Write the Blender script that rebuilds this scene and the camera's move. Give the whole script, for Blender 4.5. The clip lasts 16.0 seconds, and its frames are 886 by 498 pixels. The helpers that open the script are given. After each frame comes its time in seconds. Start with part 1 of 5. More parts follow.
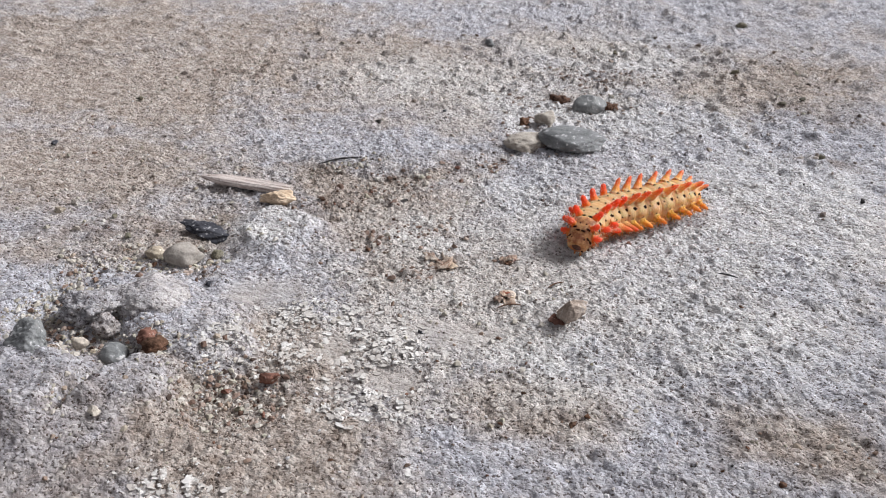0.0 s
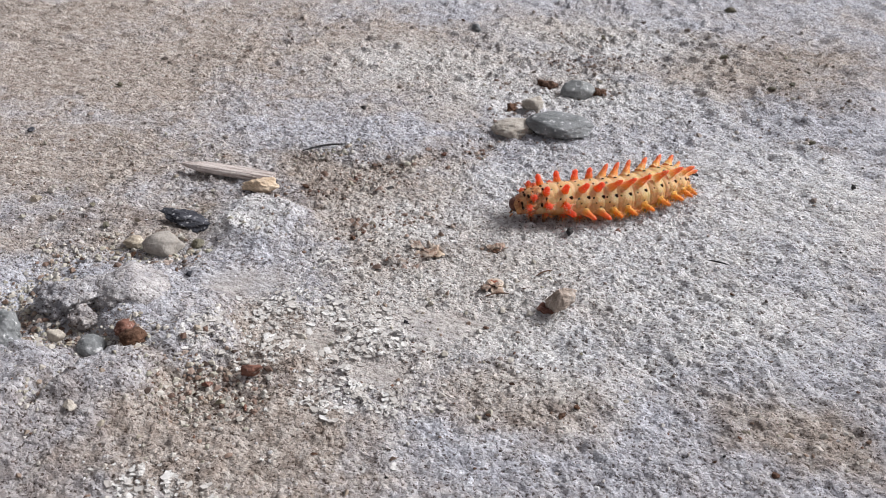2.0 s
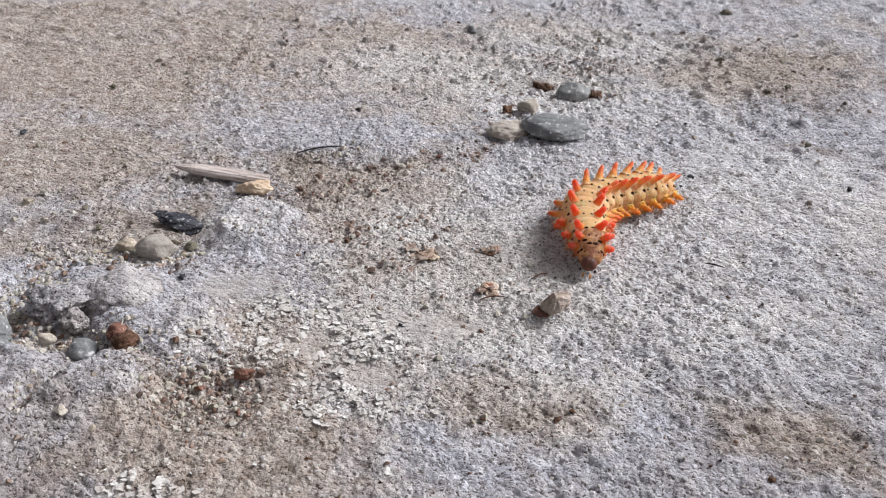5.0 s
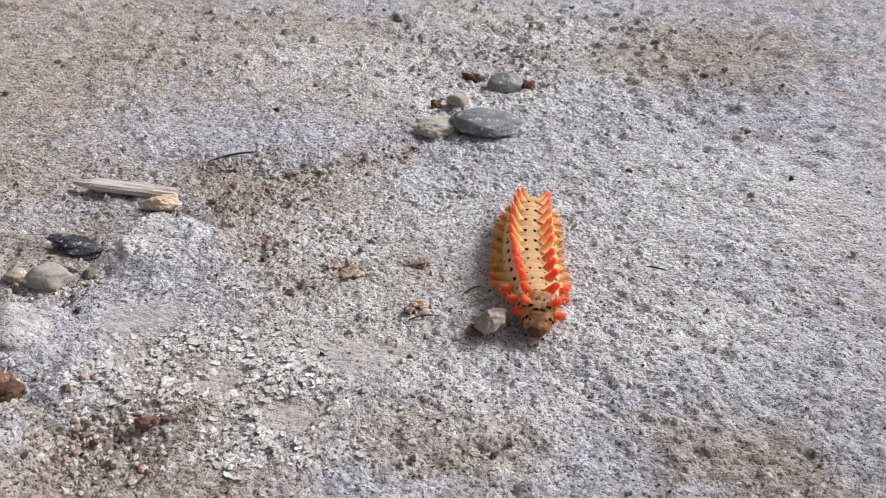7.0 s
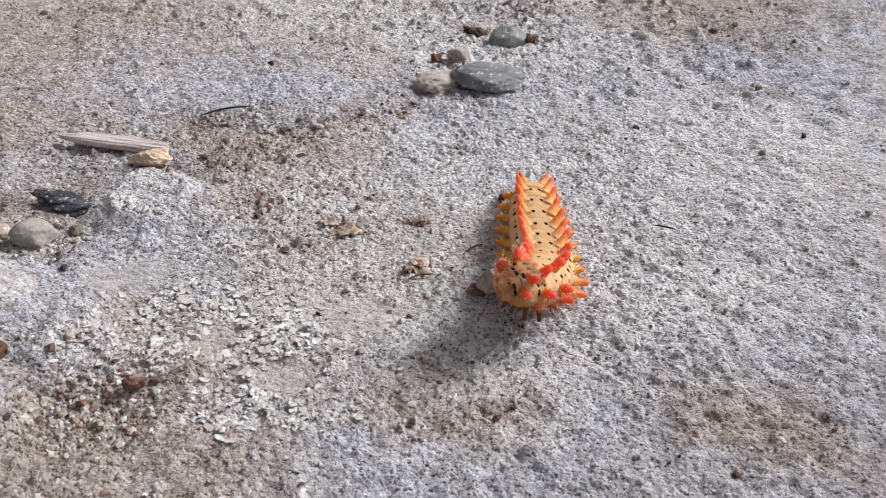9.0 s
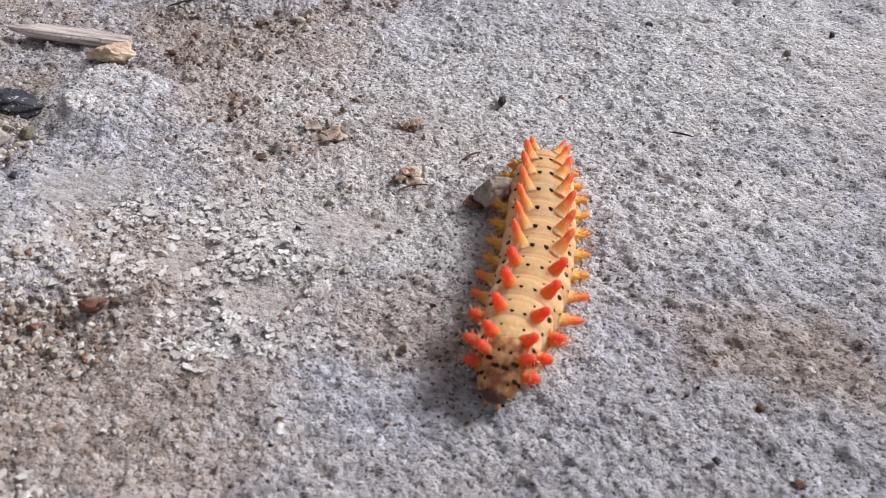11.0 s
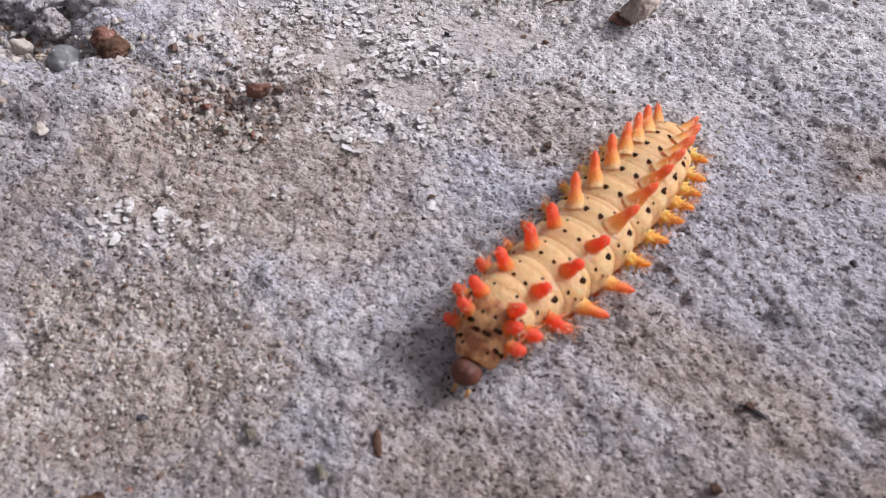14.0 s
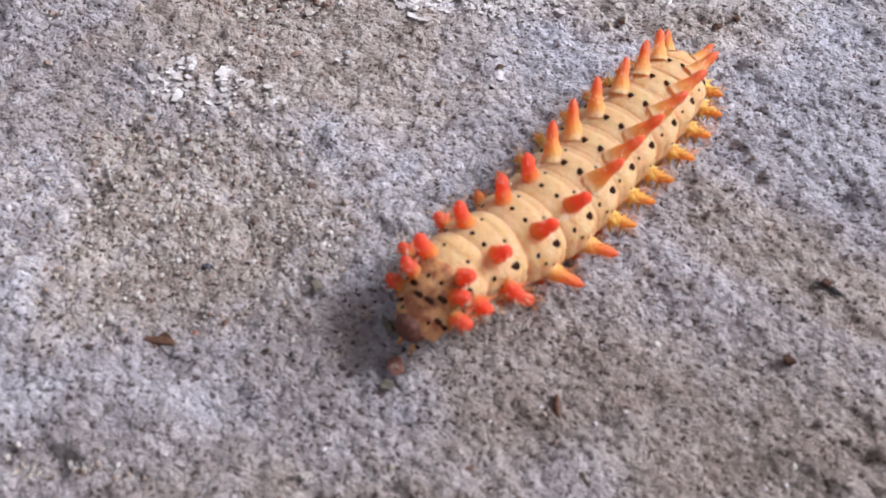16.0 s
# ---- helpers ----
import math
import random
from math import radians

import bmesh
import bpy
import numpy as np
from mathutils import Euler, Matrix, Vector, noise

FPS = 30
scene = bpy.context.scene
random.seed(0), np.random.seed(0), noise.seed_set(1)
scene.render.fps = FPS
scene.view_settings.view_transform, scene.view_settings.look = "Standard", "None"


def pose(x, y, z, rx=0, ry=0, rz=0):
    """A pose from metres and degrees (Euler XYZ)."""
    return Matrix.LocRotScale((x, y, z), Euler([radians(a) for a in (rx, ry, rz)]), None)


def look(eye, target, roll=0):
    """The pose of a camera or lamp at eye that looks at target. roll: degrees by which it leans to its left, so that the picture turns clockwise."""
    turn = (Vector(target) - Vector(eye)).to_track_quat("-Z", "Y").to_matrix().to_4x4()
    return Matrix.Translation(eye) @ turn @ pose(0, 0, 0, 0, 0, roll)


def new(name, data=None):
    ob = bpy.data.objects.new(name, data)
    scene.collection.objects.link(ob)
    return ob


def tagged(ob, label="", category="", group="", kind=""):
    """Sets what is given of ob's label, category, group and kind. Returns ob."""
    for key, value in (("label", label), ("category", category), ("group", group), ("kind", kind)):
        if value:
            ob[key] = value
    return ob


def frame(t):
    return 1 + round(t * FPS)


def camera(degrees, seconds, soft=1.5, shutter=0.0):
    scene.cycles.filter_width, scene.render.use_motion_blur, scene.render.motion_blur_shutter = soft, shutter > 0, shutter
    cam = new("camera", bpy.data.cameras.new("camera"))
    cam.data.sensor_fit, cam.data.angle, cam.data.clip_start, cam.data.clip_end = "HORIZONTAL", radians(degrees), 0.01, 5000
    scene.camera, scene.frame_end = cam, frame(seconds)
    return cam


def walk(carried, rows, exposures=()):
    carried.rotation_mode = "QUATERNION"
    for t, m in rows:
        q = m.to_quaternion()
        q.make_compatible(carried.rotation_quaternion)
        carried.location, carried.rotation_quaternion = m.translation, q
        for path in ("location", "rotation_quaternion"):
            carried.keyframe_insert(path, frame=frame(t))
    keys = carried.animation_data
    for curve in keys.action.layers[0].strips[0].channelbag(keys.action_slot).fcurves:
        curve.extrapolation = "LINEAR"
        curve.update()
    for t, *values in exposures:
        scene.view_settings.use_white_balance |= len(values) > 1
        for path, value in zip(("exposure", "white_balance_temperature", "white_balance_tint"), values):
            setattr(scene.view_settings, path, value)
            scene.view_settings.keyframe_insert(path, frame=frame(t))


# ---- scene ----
cam = camera(55.9, 16.0, soft=1.0)
CM = 0.01  # the path and the plan below are in centimetres
PATH = [
    (0, (1.148, -12.197, 8.057), (0.989, -10.516, 6.985), 2.7),
    (0.5, (1.168, -12.112, 7.964), (1.027, -10.428, 6.894), 2.9),
    (1, (1.167, -12.048, 7.963), (1.034, -10.368, 6.886), 2.9),
    (1.5, (1.161, -12.044, 7.953), (1.03, -10.363, 6.878), 3.0),
    (2, (1.156, -11.956, 7.899), (1.028, -10.287, 6.805), 3.0),
    (2.5, (1.158, -11.981, 7.934), (1.03, -10.306, 6.848), 3.0),
    (3, (1.163, -11.996, 7.924), (1.033, -10.321, 6.84), 3.0),
    (5.3, (1.182, -11.833, 7.867), (1.065, -10.161, 6.775), 3.1),
    (5.5, (1.21, -11.785, 7.889), (1.1, -10.115, 6.795), 2.9),
    (6, (1.263, -11.575, 7.894), (1.17, -9.91, 6.789), 2.8),
    (6.5, (1.446, -10.874, 7.833), (1.426, -9.218, 6.711), 2.7),
    (7, (1.437, -10.712, 7.769), (1.445, -9.058, 6.645), 3.1),
    (7.5, (1.416, -10.698, 7.726), (1.426, -9.046, 6.598), 3.2),
    (8, (1.399, -10.688, 7.721), (1.412, -9.037, 6.592), 3.3),
    (8.5, (1.392, -10.736, 7.691), (1.407, -9.078, 6.573), 3.4),
    (9, (1.408, -10.392, 7.392), (1.425, -8.785, 6.201), 3.5),
    (9.5, (1.376, -10.274, 7.302), (1.41, -8.679, 6.096), 4.1),
    (10, (1.386, -9.553, 6.766), (1.434, -8.077, 5.418), 4.7),
    (10.2, (1.367, -9.649, 6.809), (1.419, -8.151, 5.485), 4.7),
    (10.9, (1.377, -9.529, 6.715), (1.428, -8.055, 5.365), 4.7),
    (11.6, (1.388, -9.409, 6.621), (1.438, -7.96, 5.245), 4.6),
    (12.3, (1.398, -9.289, 6.527), (1.447, -7.864, 5.125), 4.6),
    (12.5, (1.42, -9.544, 6.792), (1.444, -8.082, 5.428), 3.6),
    (13, (1.325, -9.876, 6.891), (1.262, -8.471, 5.469), 1.8),
    (13.5, (1.084, -10.339, 6.608), (0.952, -9.029, 5.103), 1.3),
    (14, (0.927, -10.565, 6.266), (0.78, -9.3, 4.724), 2.0),
    (14.5, (0.855, -10.59, 6.154), (0.705, -9.358, 4.586), 2.2),
    (15, (0.79, -10.771, 6.041), (0.619, -9.569, 4.452), 1.9),
    (15.5, (0.655, -11.057, 5.85), (0.47, -9.896, 4.232), 2.2),
    (16, (0.639, -11.022, 5.732), (0.454, -9.885, 4.096), 2.3),
]
walk(cam, [(t, look(Vector(eye) * CM, Vector(target) * CM, roll)) for t, eye, target, roll in PATH],
     [(0.0, 0.92, 6350, 10), (10.0, 0.92, 6350, 13), (12.5, 0.82, 6250, 16), (14.0, 0.92, 6200, 18), (16.0, 1.04, 6050, 18)])
cam.data.dof.use_dof, cam.data.dof.focus_distance, cam.data.dof.aperture_fstop = True, 0.130, 74.0

# ---- light: soft bright shade, open to the sky behind and to the right ----
SUN_UP, SUN_TURN = radians(42), radians(64)  # height, and turn from +y towards +x
world = bpy.data.worlds.new("sky")
scene.world = world
world.use_nodes = True
sky = world.node_tree.nodes.new("ShaderNodeTexSky")
sky.sky_type, sky.sun_disc = "NISHITA", False
sky.sun_elevation, sky.sun_rotation = SUN_UP, SUN_TURN
sky.dust_density = 4.0
back = world.node_tree.nodes["Background"]
back.inputs["Strength"].default_value = 0.066
# hazy sky, warmed by the earth-coloured yard round about
haze = world.node_tree.nodes.new("ShaderNodeHueSaturation")
haze.inputs["Saturation"].default_value = 0.25
warm = world.node_tree.nodes.new("ShaderNodeMix")
warm.data_type, warm.blend_type = "RGBA", "MULTIPLY"
warm.inputs["Factor"].default_value, warm.inputs["B"].default_value = 1.0, (1.0, 0.94, 0.93, 1)
world.node_tree.links.new(sky.outputs[0], haze.inputs["Color"])
world.node_tree.links.new(haze.outputs[0], warm.inputs["A"])
world.node_tree.links.new(warm.outputs["Result"], back.inputs["Color"])
sun = new("sun", bpy.data.lights.new("sun", "SUN"))
sun.data.energy, sun.data.angle, sun.data.color = 2.1, radians(20), (0.93, 0.96, 1.0)
sun.matrix_world = look((0, 0, 0), (-math.sin(SUN_TURN) * math.cos(SUN_UP), -math.cos(SUN_TURN) * math.cos(SUN_UP), -math.sin(SUN_UP)))


# ---- materials ----
def material(name, rough=0.8, spec=0.3):
    m = bpy.data.materials.new(name)
    m.use_nodes = True
    shader = m.node_tree.nodes["Principled BSDF"]
    shader.inputs["Roughness"].default_value = rough
    shader.inputs["Specular IOR Level"].default_value = spec
    return m, m.node_tree, shader


def node(tree, kind, **inputs):
    n = tree.nodes.new(kind)
    for key, value in inputs.items():
        n.inputs[key].default_value = value
    return n


def noise_at(tree, scale, detail=4.0, rough=0.6, space="Object"):
    where = tree.nodes.new("ShaderNodeTexCoord")
    n = node(tree, "ShaderNodeTexNoise", Scale=scale, Detail=detail, Roughness=rough)
    tree.links.new(where.outputs[space], n.inputs["Vector"])
    return n.outputs["Fac"]


def ramp(tree, fac, *stops):
    n = tree.nodes.new("ShaderNodeValToRGB")
    while len(n.color_ramp.elements) < len(stops):
        n.color_ramp.elements.new(0.5)
    for e, (at, colour) in zip(n.color_ramp.elements, stops):
        e.position, e.color = at, (*colour, 1)
    tree.links.new(fac, n.inputs["Fac"])
    return n.outputs["Color"]


def blend(tree, fac, a, b, kind="MIX"):
    n = tree.nodes.new("ShaderNodeMix")
    n.data_type, n.blend_type = "RGBA", kind
    for socket, value in ((n.inputs["Factor"], fac), (n.inputs["A"], a), (n.inputs["B"], b)):
        if isinstance(value, (int, float)):
            socket.default_value = value
        elif isinstance(value, tuple):
            socket.default_value = (*value, 1)
        else:
            tree.links.new(value, socket)
    return n.outputs["Result"]


def relief(tree, shader, fac, distance, strength=1.0):
    n = node(tree, "ShaderNodeBump", Strength=strength, Distance=distance)
    tree.links.new(fac, n.inputs["Height"])
    tree.links.new(n.outputs["Normal"], shader.inputs["Normal"])


def mineral(name, dark, light, fleck=None, scale=900, rough=0.85, bump=0.0002):
    """Stone, grit or wood dust: two scales of mottling, grain relief, and a shade of its own for every object."""
    m, tree, shader = material(name, rough, 0.25)
    colour = ramp(tree, noise_at(tree, scale * 0.35, 3), (0.32, dark), (0.68, light))
    fine = noise_at(tree, scale * 2.2, 5, 0.7)
    colour = blend(tree, 0.55, colour, ramp(tree, fine, (0.3, (0.45, 0.45, 0.45)), (0.7, (1.0, 1.0, 1.0))), "MULTIPLY")
    if fleck:
        spots = ramp(tree, noise_at(tree, scale * 1.3, 2), (0.6, (0, 0, 0)), (0.68, (1, 1, 1)))
        colour = blend(tree, spots, colour, fleck)
    info = tree.nodes.new("ShaderNodeObjectInfo")
    own = ramp(tree, info.outputs["Random"], (0.0, (0.78, 0.78, 0.8)), (1.0, (1.15, 1.12, 1.08)))
    colour = blend(tree, 1.0, colour, own, "MULTIPLY")
    tree.links.new(colour, shader.inputs["Base Color"])
    relief(tree, shader, fine, bump)
    return m


def per_island(name, *stops, rough=0.85):
    m, tree, shader = material(name, rough, 0.25)
    info = tree.nodes.new("ShaderNodeNewGeometry")
    colour = ramp(tree, info.outputs["Random Per Island"], *stops)
    colour = blend(tree, 0.25, colour, ramp(tree, noise_at(tree, 3000, 3), (0.3, (0.5, 0.5, 0.5)), (0.7, (1, 1, 1))), "MULTIPLY")
    tree.links.new(colour, shader.inputs["Base Color"])
    return m


def cell_noise(tree, where, scale):
    """Crumbs: the distance from each one's middle, and a random colour for each."""
    n = node(tree, "ShaderNodeTexVoronoi", Scale=scale, Randomness=1.0)
    tree.links.new(where, n.inputs["Vector"])
    return n.outputs["Distance"], n.outputs["Color"]


def sums(tree, op, a, b):
    n = tree.nodes.new("ShaderNodeMath")
    n.operation = op
    for socket, value in zip(n.inputs, (a, b)):
        if isinstance(value, (int, float)):
            socket.default_value = value
        else:
            tree.links.new(value, socket)
    return n.outputs[0]


def concrete():
    """Worn concrete: lilac-grey skin, tan dust, white flaked lime and smooth cement paste, by the sheet's own wear and
    painted shade.
    """
    m, tree, shader = material("worn_concrete", 0.92, 0.15)
    wear = tree.nodes.new("ShaderNodeAttribute")
    wear.attribute_name = "wear"
    parts = tree.nodes.new("ShaderNodeSeparateColor")
    tree.links.new(wear.outputs["Color"], parts.inputs["Color"])
    # crumbs with crooked outlines, drawn out a little along the drag of the float
    place = tree.nodes.new("ShaderNodeTexCoord")
    turned = node(tree, "ShaderNodeMapping", Rotation=(0, 0, radians(38)), Scale=(0.85, 1.0, 1.0))
    tree.links.new(place.outputs["Object"], turned.inputs["Vector"])
    crooked = node(tree, "ShaderNodeTexNoise", Scale=2600.0, Detail=2.0)
    tree.links.new(turned.outputs[0], crooked.inputs["Vector"])
    shift = tree.nodes.new("ShaderNodeVectorMath")
    shift.operation = "MULTIPLY_ADD"
    tree.links.new(crooked.outputs["Color"], shift.inputs[0])
    shift.inputs[1].default_value = (0.0006, 0.0006, 0.0006)
    tree.links.new(turned.outputs[0], shift.inputs[2])
    crumb, crumb_tint = cell_noise(tree, shift.outputs[0], 1450.0)
    sand, sand_tint = cell_noise(tree, shift.outputs[0], 3700.0)
    middle = noise_at(tree, 420, 5, 0.65)
    fine = noise_at(tree, 3000, 5, 0.7)
    patchy = noise_at(tree, 260, 7, 0.82)

    def worn(fac, depth=1.3):
        """A wear mask with its edge broken up by the surface's own mottling."""
        n = node(tree, "ShaderNodeMapRange")
        n.inputs["From Min"].default_value, n.inputs["From Max"].default_value = 0.1, 0.9
        tree.links.new(sums(tree, "ADD", fac, sums(tree, "MULTIPLY", sums(tree, "SUBTRACT", patchy, 0.5), depth)), n.inputs["Value"])
        return n.outputs[0]

    skin = ramp(tree, middle, (0.34, (0.365, 0.362, 0.392)), (0.48, (0.495, 0.492, 0.523)), (0.62, (0.605, 0.602, 0.627)))
    dust = ramp(tree, middle, (0.34, (0.315, 0.255, 0.21)), (0.50, (0.46, 0.40, 0.35)), (0.68, (0.585, 0.53, 0.475)))
    colour = blend(tree, worn(parts.outputs["Green"]), skin, dust)
    paste = ramp(tree, middle, (0.3, (0.31, 0.285, 0.26)), (0.7, (0.39, 0.365, 0.34)))
    colour = blend(tree, parts.outputs["Blue"], colour, paste)
    lime = ramp(tree, fine, (0.35, (0.60, 0.58, 0.555)), (0.6, (0.80, 0.785, 0.76)))
    # the lime tone also brightens the middle ground
    colour = blend(tree, worn(parts.outputs["Red"], 1.2), colour, lime)
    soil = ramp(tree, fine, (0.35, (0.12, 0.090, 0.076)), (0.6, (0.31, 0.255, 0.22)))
    # the soil tone also carries the shade painted on the near ground
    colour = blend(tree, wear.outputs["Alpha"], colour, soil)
    # each crumb and sand grain has a shade of its own
    keep = node(tree, "ShaderNodeMapRange")
    keep.inputs["To Min"].default_value, keep.inputs["To Max"].default_value = 1.0, 0.35
    tree.links.new(parts.outputs["Blue"], keep.inputs["Value"])
    tint = tree.nodes.new("ShaderNodeSeparateColor")
    tree.links.new(crumb_tint, tint.inputs["Color"])
    grains = tree.nodes.new("ShaderNodeSeparateColor")
    tree.links.new(sand_tint, grains.inputs["Color"])
    own = ramp(tree, tint.outputs["Red"], (0.0, (0.72, 0.70, 0.69)), (0.35, (0.96, 0.955, 0.95)), (1.0, (1.13, 1.13, 1.14)))
    colour = blend(tree, keep.outputs[0], colour, blend(tree, 1.0, colour, own, "MULTIPLY"))
    own = ramp(tree, grains.outputs["Red"], (0.0, (0.22, 0.18, 0.16)), (0.08, (0.36, 0.32, 0.30)), (0.15, (0.90, 0.89, 0.88)), (0.85, (1.06, 1.06, 1.06)), (1.0, (1.2, 1.2, 1.2)))
    colour = blend(tree, keep.outputs[0], colour, blend(tree, 1.0, colour, own, "MULTIPLY"))
    tree.links.new(colour, shader.inputs["Base Color"])
    # relief: domed crumbs, sand, and a fractal roughness, all drowned where paste is smooth
    tall = sums(tree, "MULTIPLY", sums(tree, "MULTIPLY", crumb, crumb), -0.00050)
    low = sums(tree, "MULTIPLY", sand, -0.00022)
    crag = sums(tree, "MULTIPLY", noise_at(tree, 1500, 6, 0.7), 0.00065)
    bump = node(tree, "ShaderNodeBump", Distance=1.0)
    tree.links.new(sums(tree, "ADD", sums(tree, "ADD", tall, low), crag), bump.inputs["Height"])
    tree.links.new(keep.outputs[0], bump.inputs["Strength"])
    tree.links.new(bump.outputs["Normal"], shader.inputs["Normal"])
    return m


CONCRETE = concrete()
GREY_STONE = mineral("grey_stone", (0.15, 0.158, 0.158), (0.28, 0.29, 0.292), (0.55, 0.55, 0.55), 700, 0.7)
PALE_STONE = mineral("pale_stone", (0.38, 0.34, 0.29), (0.58, 0.535, 0.47), None, 800)
QUARTZ = mineral("brown_quartz", (0.38, 0.285, 0.215), (0.62, 0.52, 0.43), (0.66, 0.59, 0.52), 450, 0.7, 0.0005)
TAN_STONE = mineral("tan_stone", (0.30, 0.25, 0.19), (0.50, 0.44, 0.35), (0.62, 0.58, 0.5), 900)
SLATE = mineral("dark_slate", (0.030, 0.031, 0.040), (0.085, 0.087, 0.10), (0.42, 0.42, 0.43), 1100, 0.9)
BROWN = mineral("brown_grain", (0.07, 0.035, 0.02), (0.20, 0.11, 0.07), None, 1500)
RUST = mineral("red_brick_grain", (0.15, 0.07, 0.05), (0.30, 0.15, 0.11), (0.45, 0.35, 0.3), 1200)
BLACK = mineral("black_grain", (0.018, 0.017, 0.017), (0.06, 0.055, 0.052), None, 1500, 0.6)
OLIVE = mineral("olive_grain", (0.12, 0.11, 0.075), (0.27, 0.25, 0.19), None, 1300)
OCHRE = mineral("ochre_chip", (0.56, 0.42, 0.29), (0.76, 0.62, 0.47), None, 900)
BARK = mineral("bark", (0.24, 0.13, 0.085), (0.66, 0.59, 0.50), None, 1100, 0.9, 0.0004)
PALE_BARK = mineral("pale_bark", (0.42, 0.27, 0.19), (0.70, 0.62, 0.53), (0.30, 0.10, 0.06), 1100, 0.9, 0.0004)
GRIT = per_island("mixed_grit", (0.0, (0.07, 0.055, 0.048)), (0.08, (0.22, 0.17, 0.14)), (0.25, (0.50, 0.46, 0.42)), (0.8, (0.58, 0.565, 0.57)), (1.0, (0.62, 0.605, 0.59)))
GRAVEL = per_island("brown_gravel", (0.0, (0.12, 0.07, 0.05)), (0.15, (0.30, 0.22, 0.17)), (0.35, (0.36, 0.34, 0.27)), (0.6, (0.44, 0.40, 0.345)), (1.0, (0.53, 0.50, 0.455)))
CLOD = per_island("soil_clods", (0.0, (0.09, 0.07, 0.06)), (0.35, (0.28, 0.23, 0.195)), (1.0, (0.50, 0.455, 0.41)))
LIME = per_island("lime_flakes", (0.0, (0.42, 0.385, 0.35)), (0.5, (0.54, 0.51, 0.475)), (1.0, (0.68, 0.66, 0.63)))
REDDISH = per_island("reddish_soil", (0.0, (0.055, 0.038, 0.030)), (0.4, (0.15, 0.095, 0.072)), (0.65, (0.24, 0.165, 0.13)), (1.0, (0.40, 0.335, 0.285)))
SPECK = per_island("dark_specks", (0.0, (0.02, 0.018, 0.018)), (0.5, (0.07, 0.05, 0.04)), (1.0, (0.20, 0.10, 0.065)))


def flesh(name, *stops, axis=None, weight=0.85, rough=0.45, belly=None, glow=0.4, glow_colour=(1.0, 0.28, 0.06)):
    """Soft larval skin; with an axis, coloured from base to tip."""
    m, tree, shader = material(name, rough, 0.4)
    if axis is None:
        fac = noise_at(tree, 900, 4, 0.6)
    else:
        where = tree.nodes.new("ShaderNodeTexCoord")
        split = tree.nodes.new("ShaderNodeSeparateXYZ")
        tree.links.new(where.outputs["Generated"], split.inputs["Vector"])
        fac = split.outputs[axis]
    colour = ramp(tree, fac, *stops)
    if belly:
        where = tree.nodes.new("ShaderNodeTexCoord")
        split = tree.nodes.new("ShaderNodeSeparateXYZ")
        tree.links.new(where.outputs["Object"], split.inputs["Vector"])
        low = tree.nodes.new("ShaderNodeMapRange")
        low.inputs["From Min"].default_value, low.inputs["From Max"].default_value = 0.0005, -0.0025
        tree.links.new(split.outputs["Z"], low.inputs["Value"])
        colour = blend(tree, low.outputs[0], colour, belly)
    fine = noise_at(tree, 2600, 4, 0.65)
    colour = blend(tree, 0.35, colour, ramp(tree, fine, (0.3, (0.62, 0.56, 0.48)), (0.7, (1.08, 1.08, 1.08))), "MULTIPLY")
    tree.links.new(colour, shader.inputs["Base Color"])
    shader.inputs["Subsurface Weight"].default_value = weight
    shader.inputs["Subsurface Radius"].default_value = (1.0, 0.6, 0.35)
    shader.inputs["Subsurface Scale"].default_value = 0.0022
    relief(tree, shader, fine, 0.00016)
    if glow:
        through_skin = node(tree, "ShaderNodeBsdfTranslucent")
        through_skin.inputs["Color"].default_value = glow_colour + (1,)
        both = node(tree, "ShaderNodeMixShader", Fac=glow)
        out = next(n for n in tree.nodes if n.type == "OUTPUT_MATERIAL")
        tree.links.new(shader.outputs[0], both.inputs[1])
        tree.links.new(through_skin.outputs[0], both.inputs[2])
        tree.links.new(both.outputs[0], out.inputs["Surface"])
    return m


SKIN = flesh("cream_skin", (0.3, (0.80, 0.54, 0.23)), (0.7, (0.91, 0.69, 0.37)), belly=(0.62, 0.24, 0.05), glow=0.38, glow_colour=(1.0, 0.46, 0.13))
# brown front skin, its colour deepened for the shade on the front end
SHADED_NECK = flesh("shaded_tan_skin", (0.40, (0.28, 0.10, 0.04)), (0.56, (0.66, 0.37, 0.16)), belly=(0.40, 0.13, 0.035), glow=0.22)
HEAD = flesh("head_shell", (0.3, (0.05, 0.016, 0.009)), (0.7, (0.15, 0.046, 0.022)), weight=0.2, rough=0.55, glow=0.0)
TIP_RED = flesh("red_tubercle", (0.0, (0.86, 0.50, 0.17)), (0.28, (0.86, 0.28, 0.05)), (0.55, (0.86, 0.13, 0.055)), (1.0, (0.84, 0.09, 0.045)), axis="Z")
TIP_ORANGE = flesh("orange_tubercle", (0.0, (0.80, 0.52, 0.25)), (0.25, (0.84, 0.40, 0.09)), (0.6, (0.82, 0.20, 0.04)), (1.0, (0.76, 0.07, 0.03)), axis="Z", glow=0.22, glow_colour=(1.0, 0.5, 0.14))
TIP_YELLOW = flesh("yellow_tubercle", (0.0, (0.84, 0.55, 0.20)), (0.35, (0.86, 0.42, 0.055)), (1.0, (0.85, 0.20, 0.02)), axis="Z", glow=0.25, glow_colour=(1.0, 0.55, 0.14))
SPOT, spot_tree, spot_shader = material("black_spot", 0.9, 0.03)
spot_tree.links.new(ramp(spot_tree, noise_at(spot_tree, 4000), (0.3, (0.016, 0.007, 0.004)), (0.7, (0.05, 0.022, 0.012))), spot_shader.inputs["Base Color"])
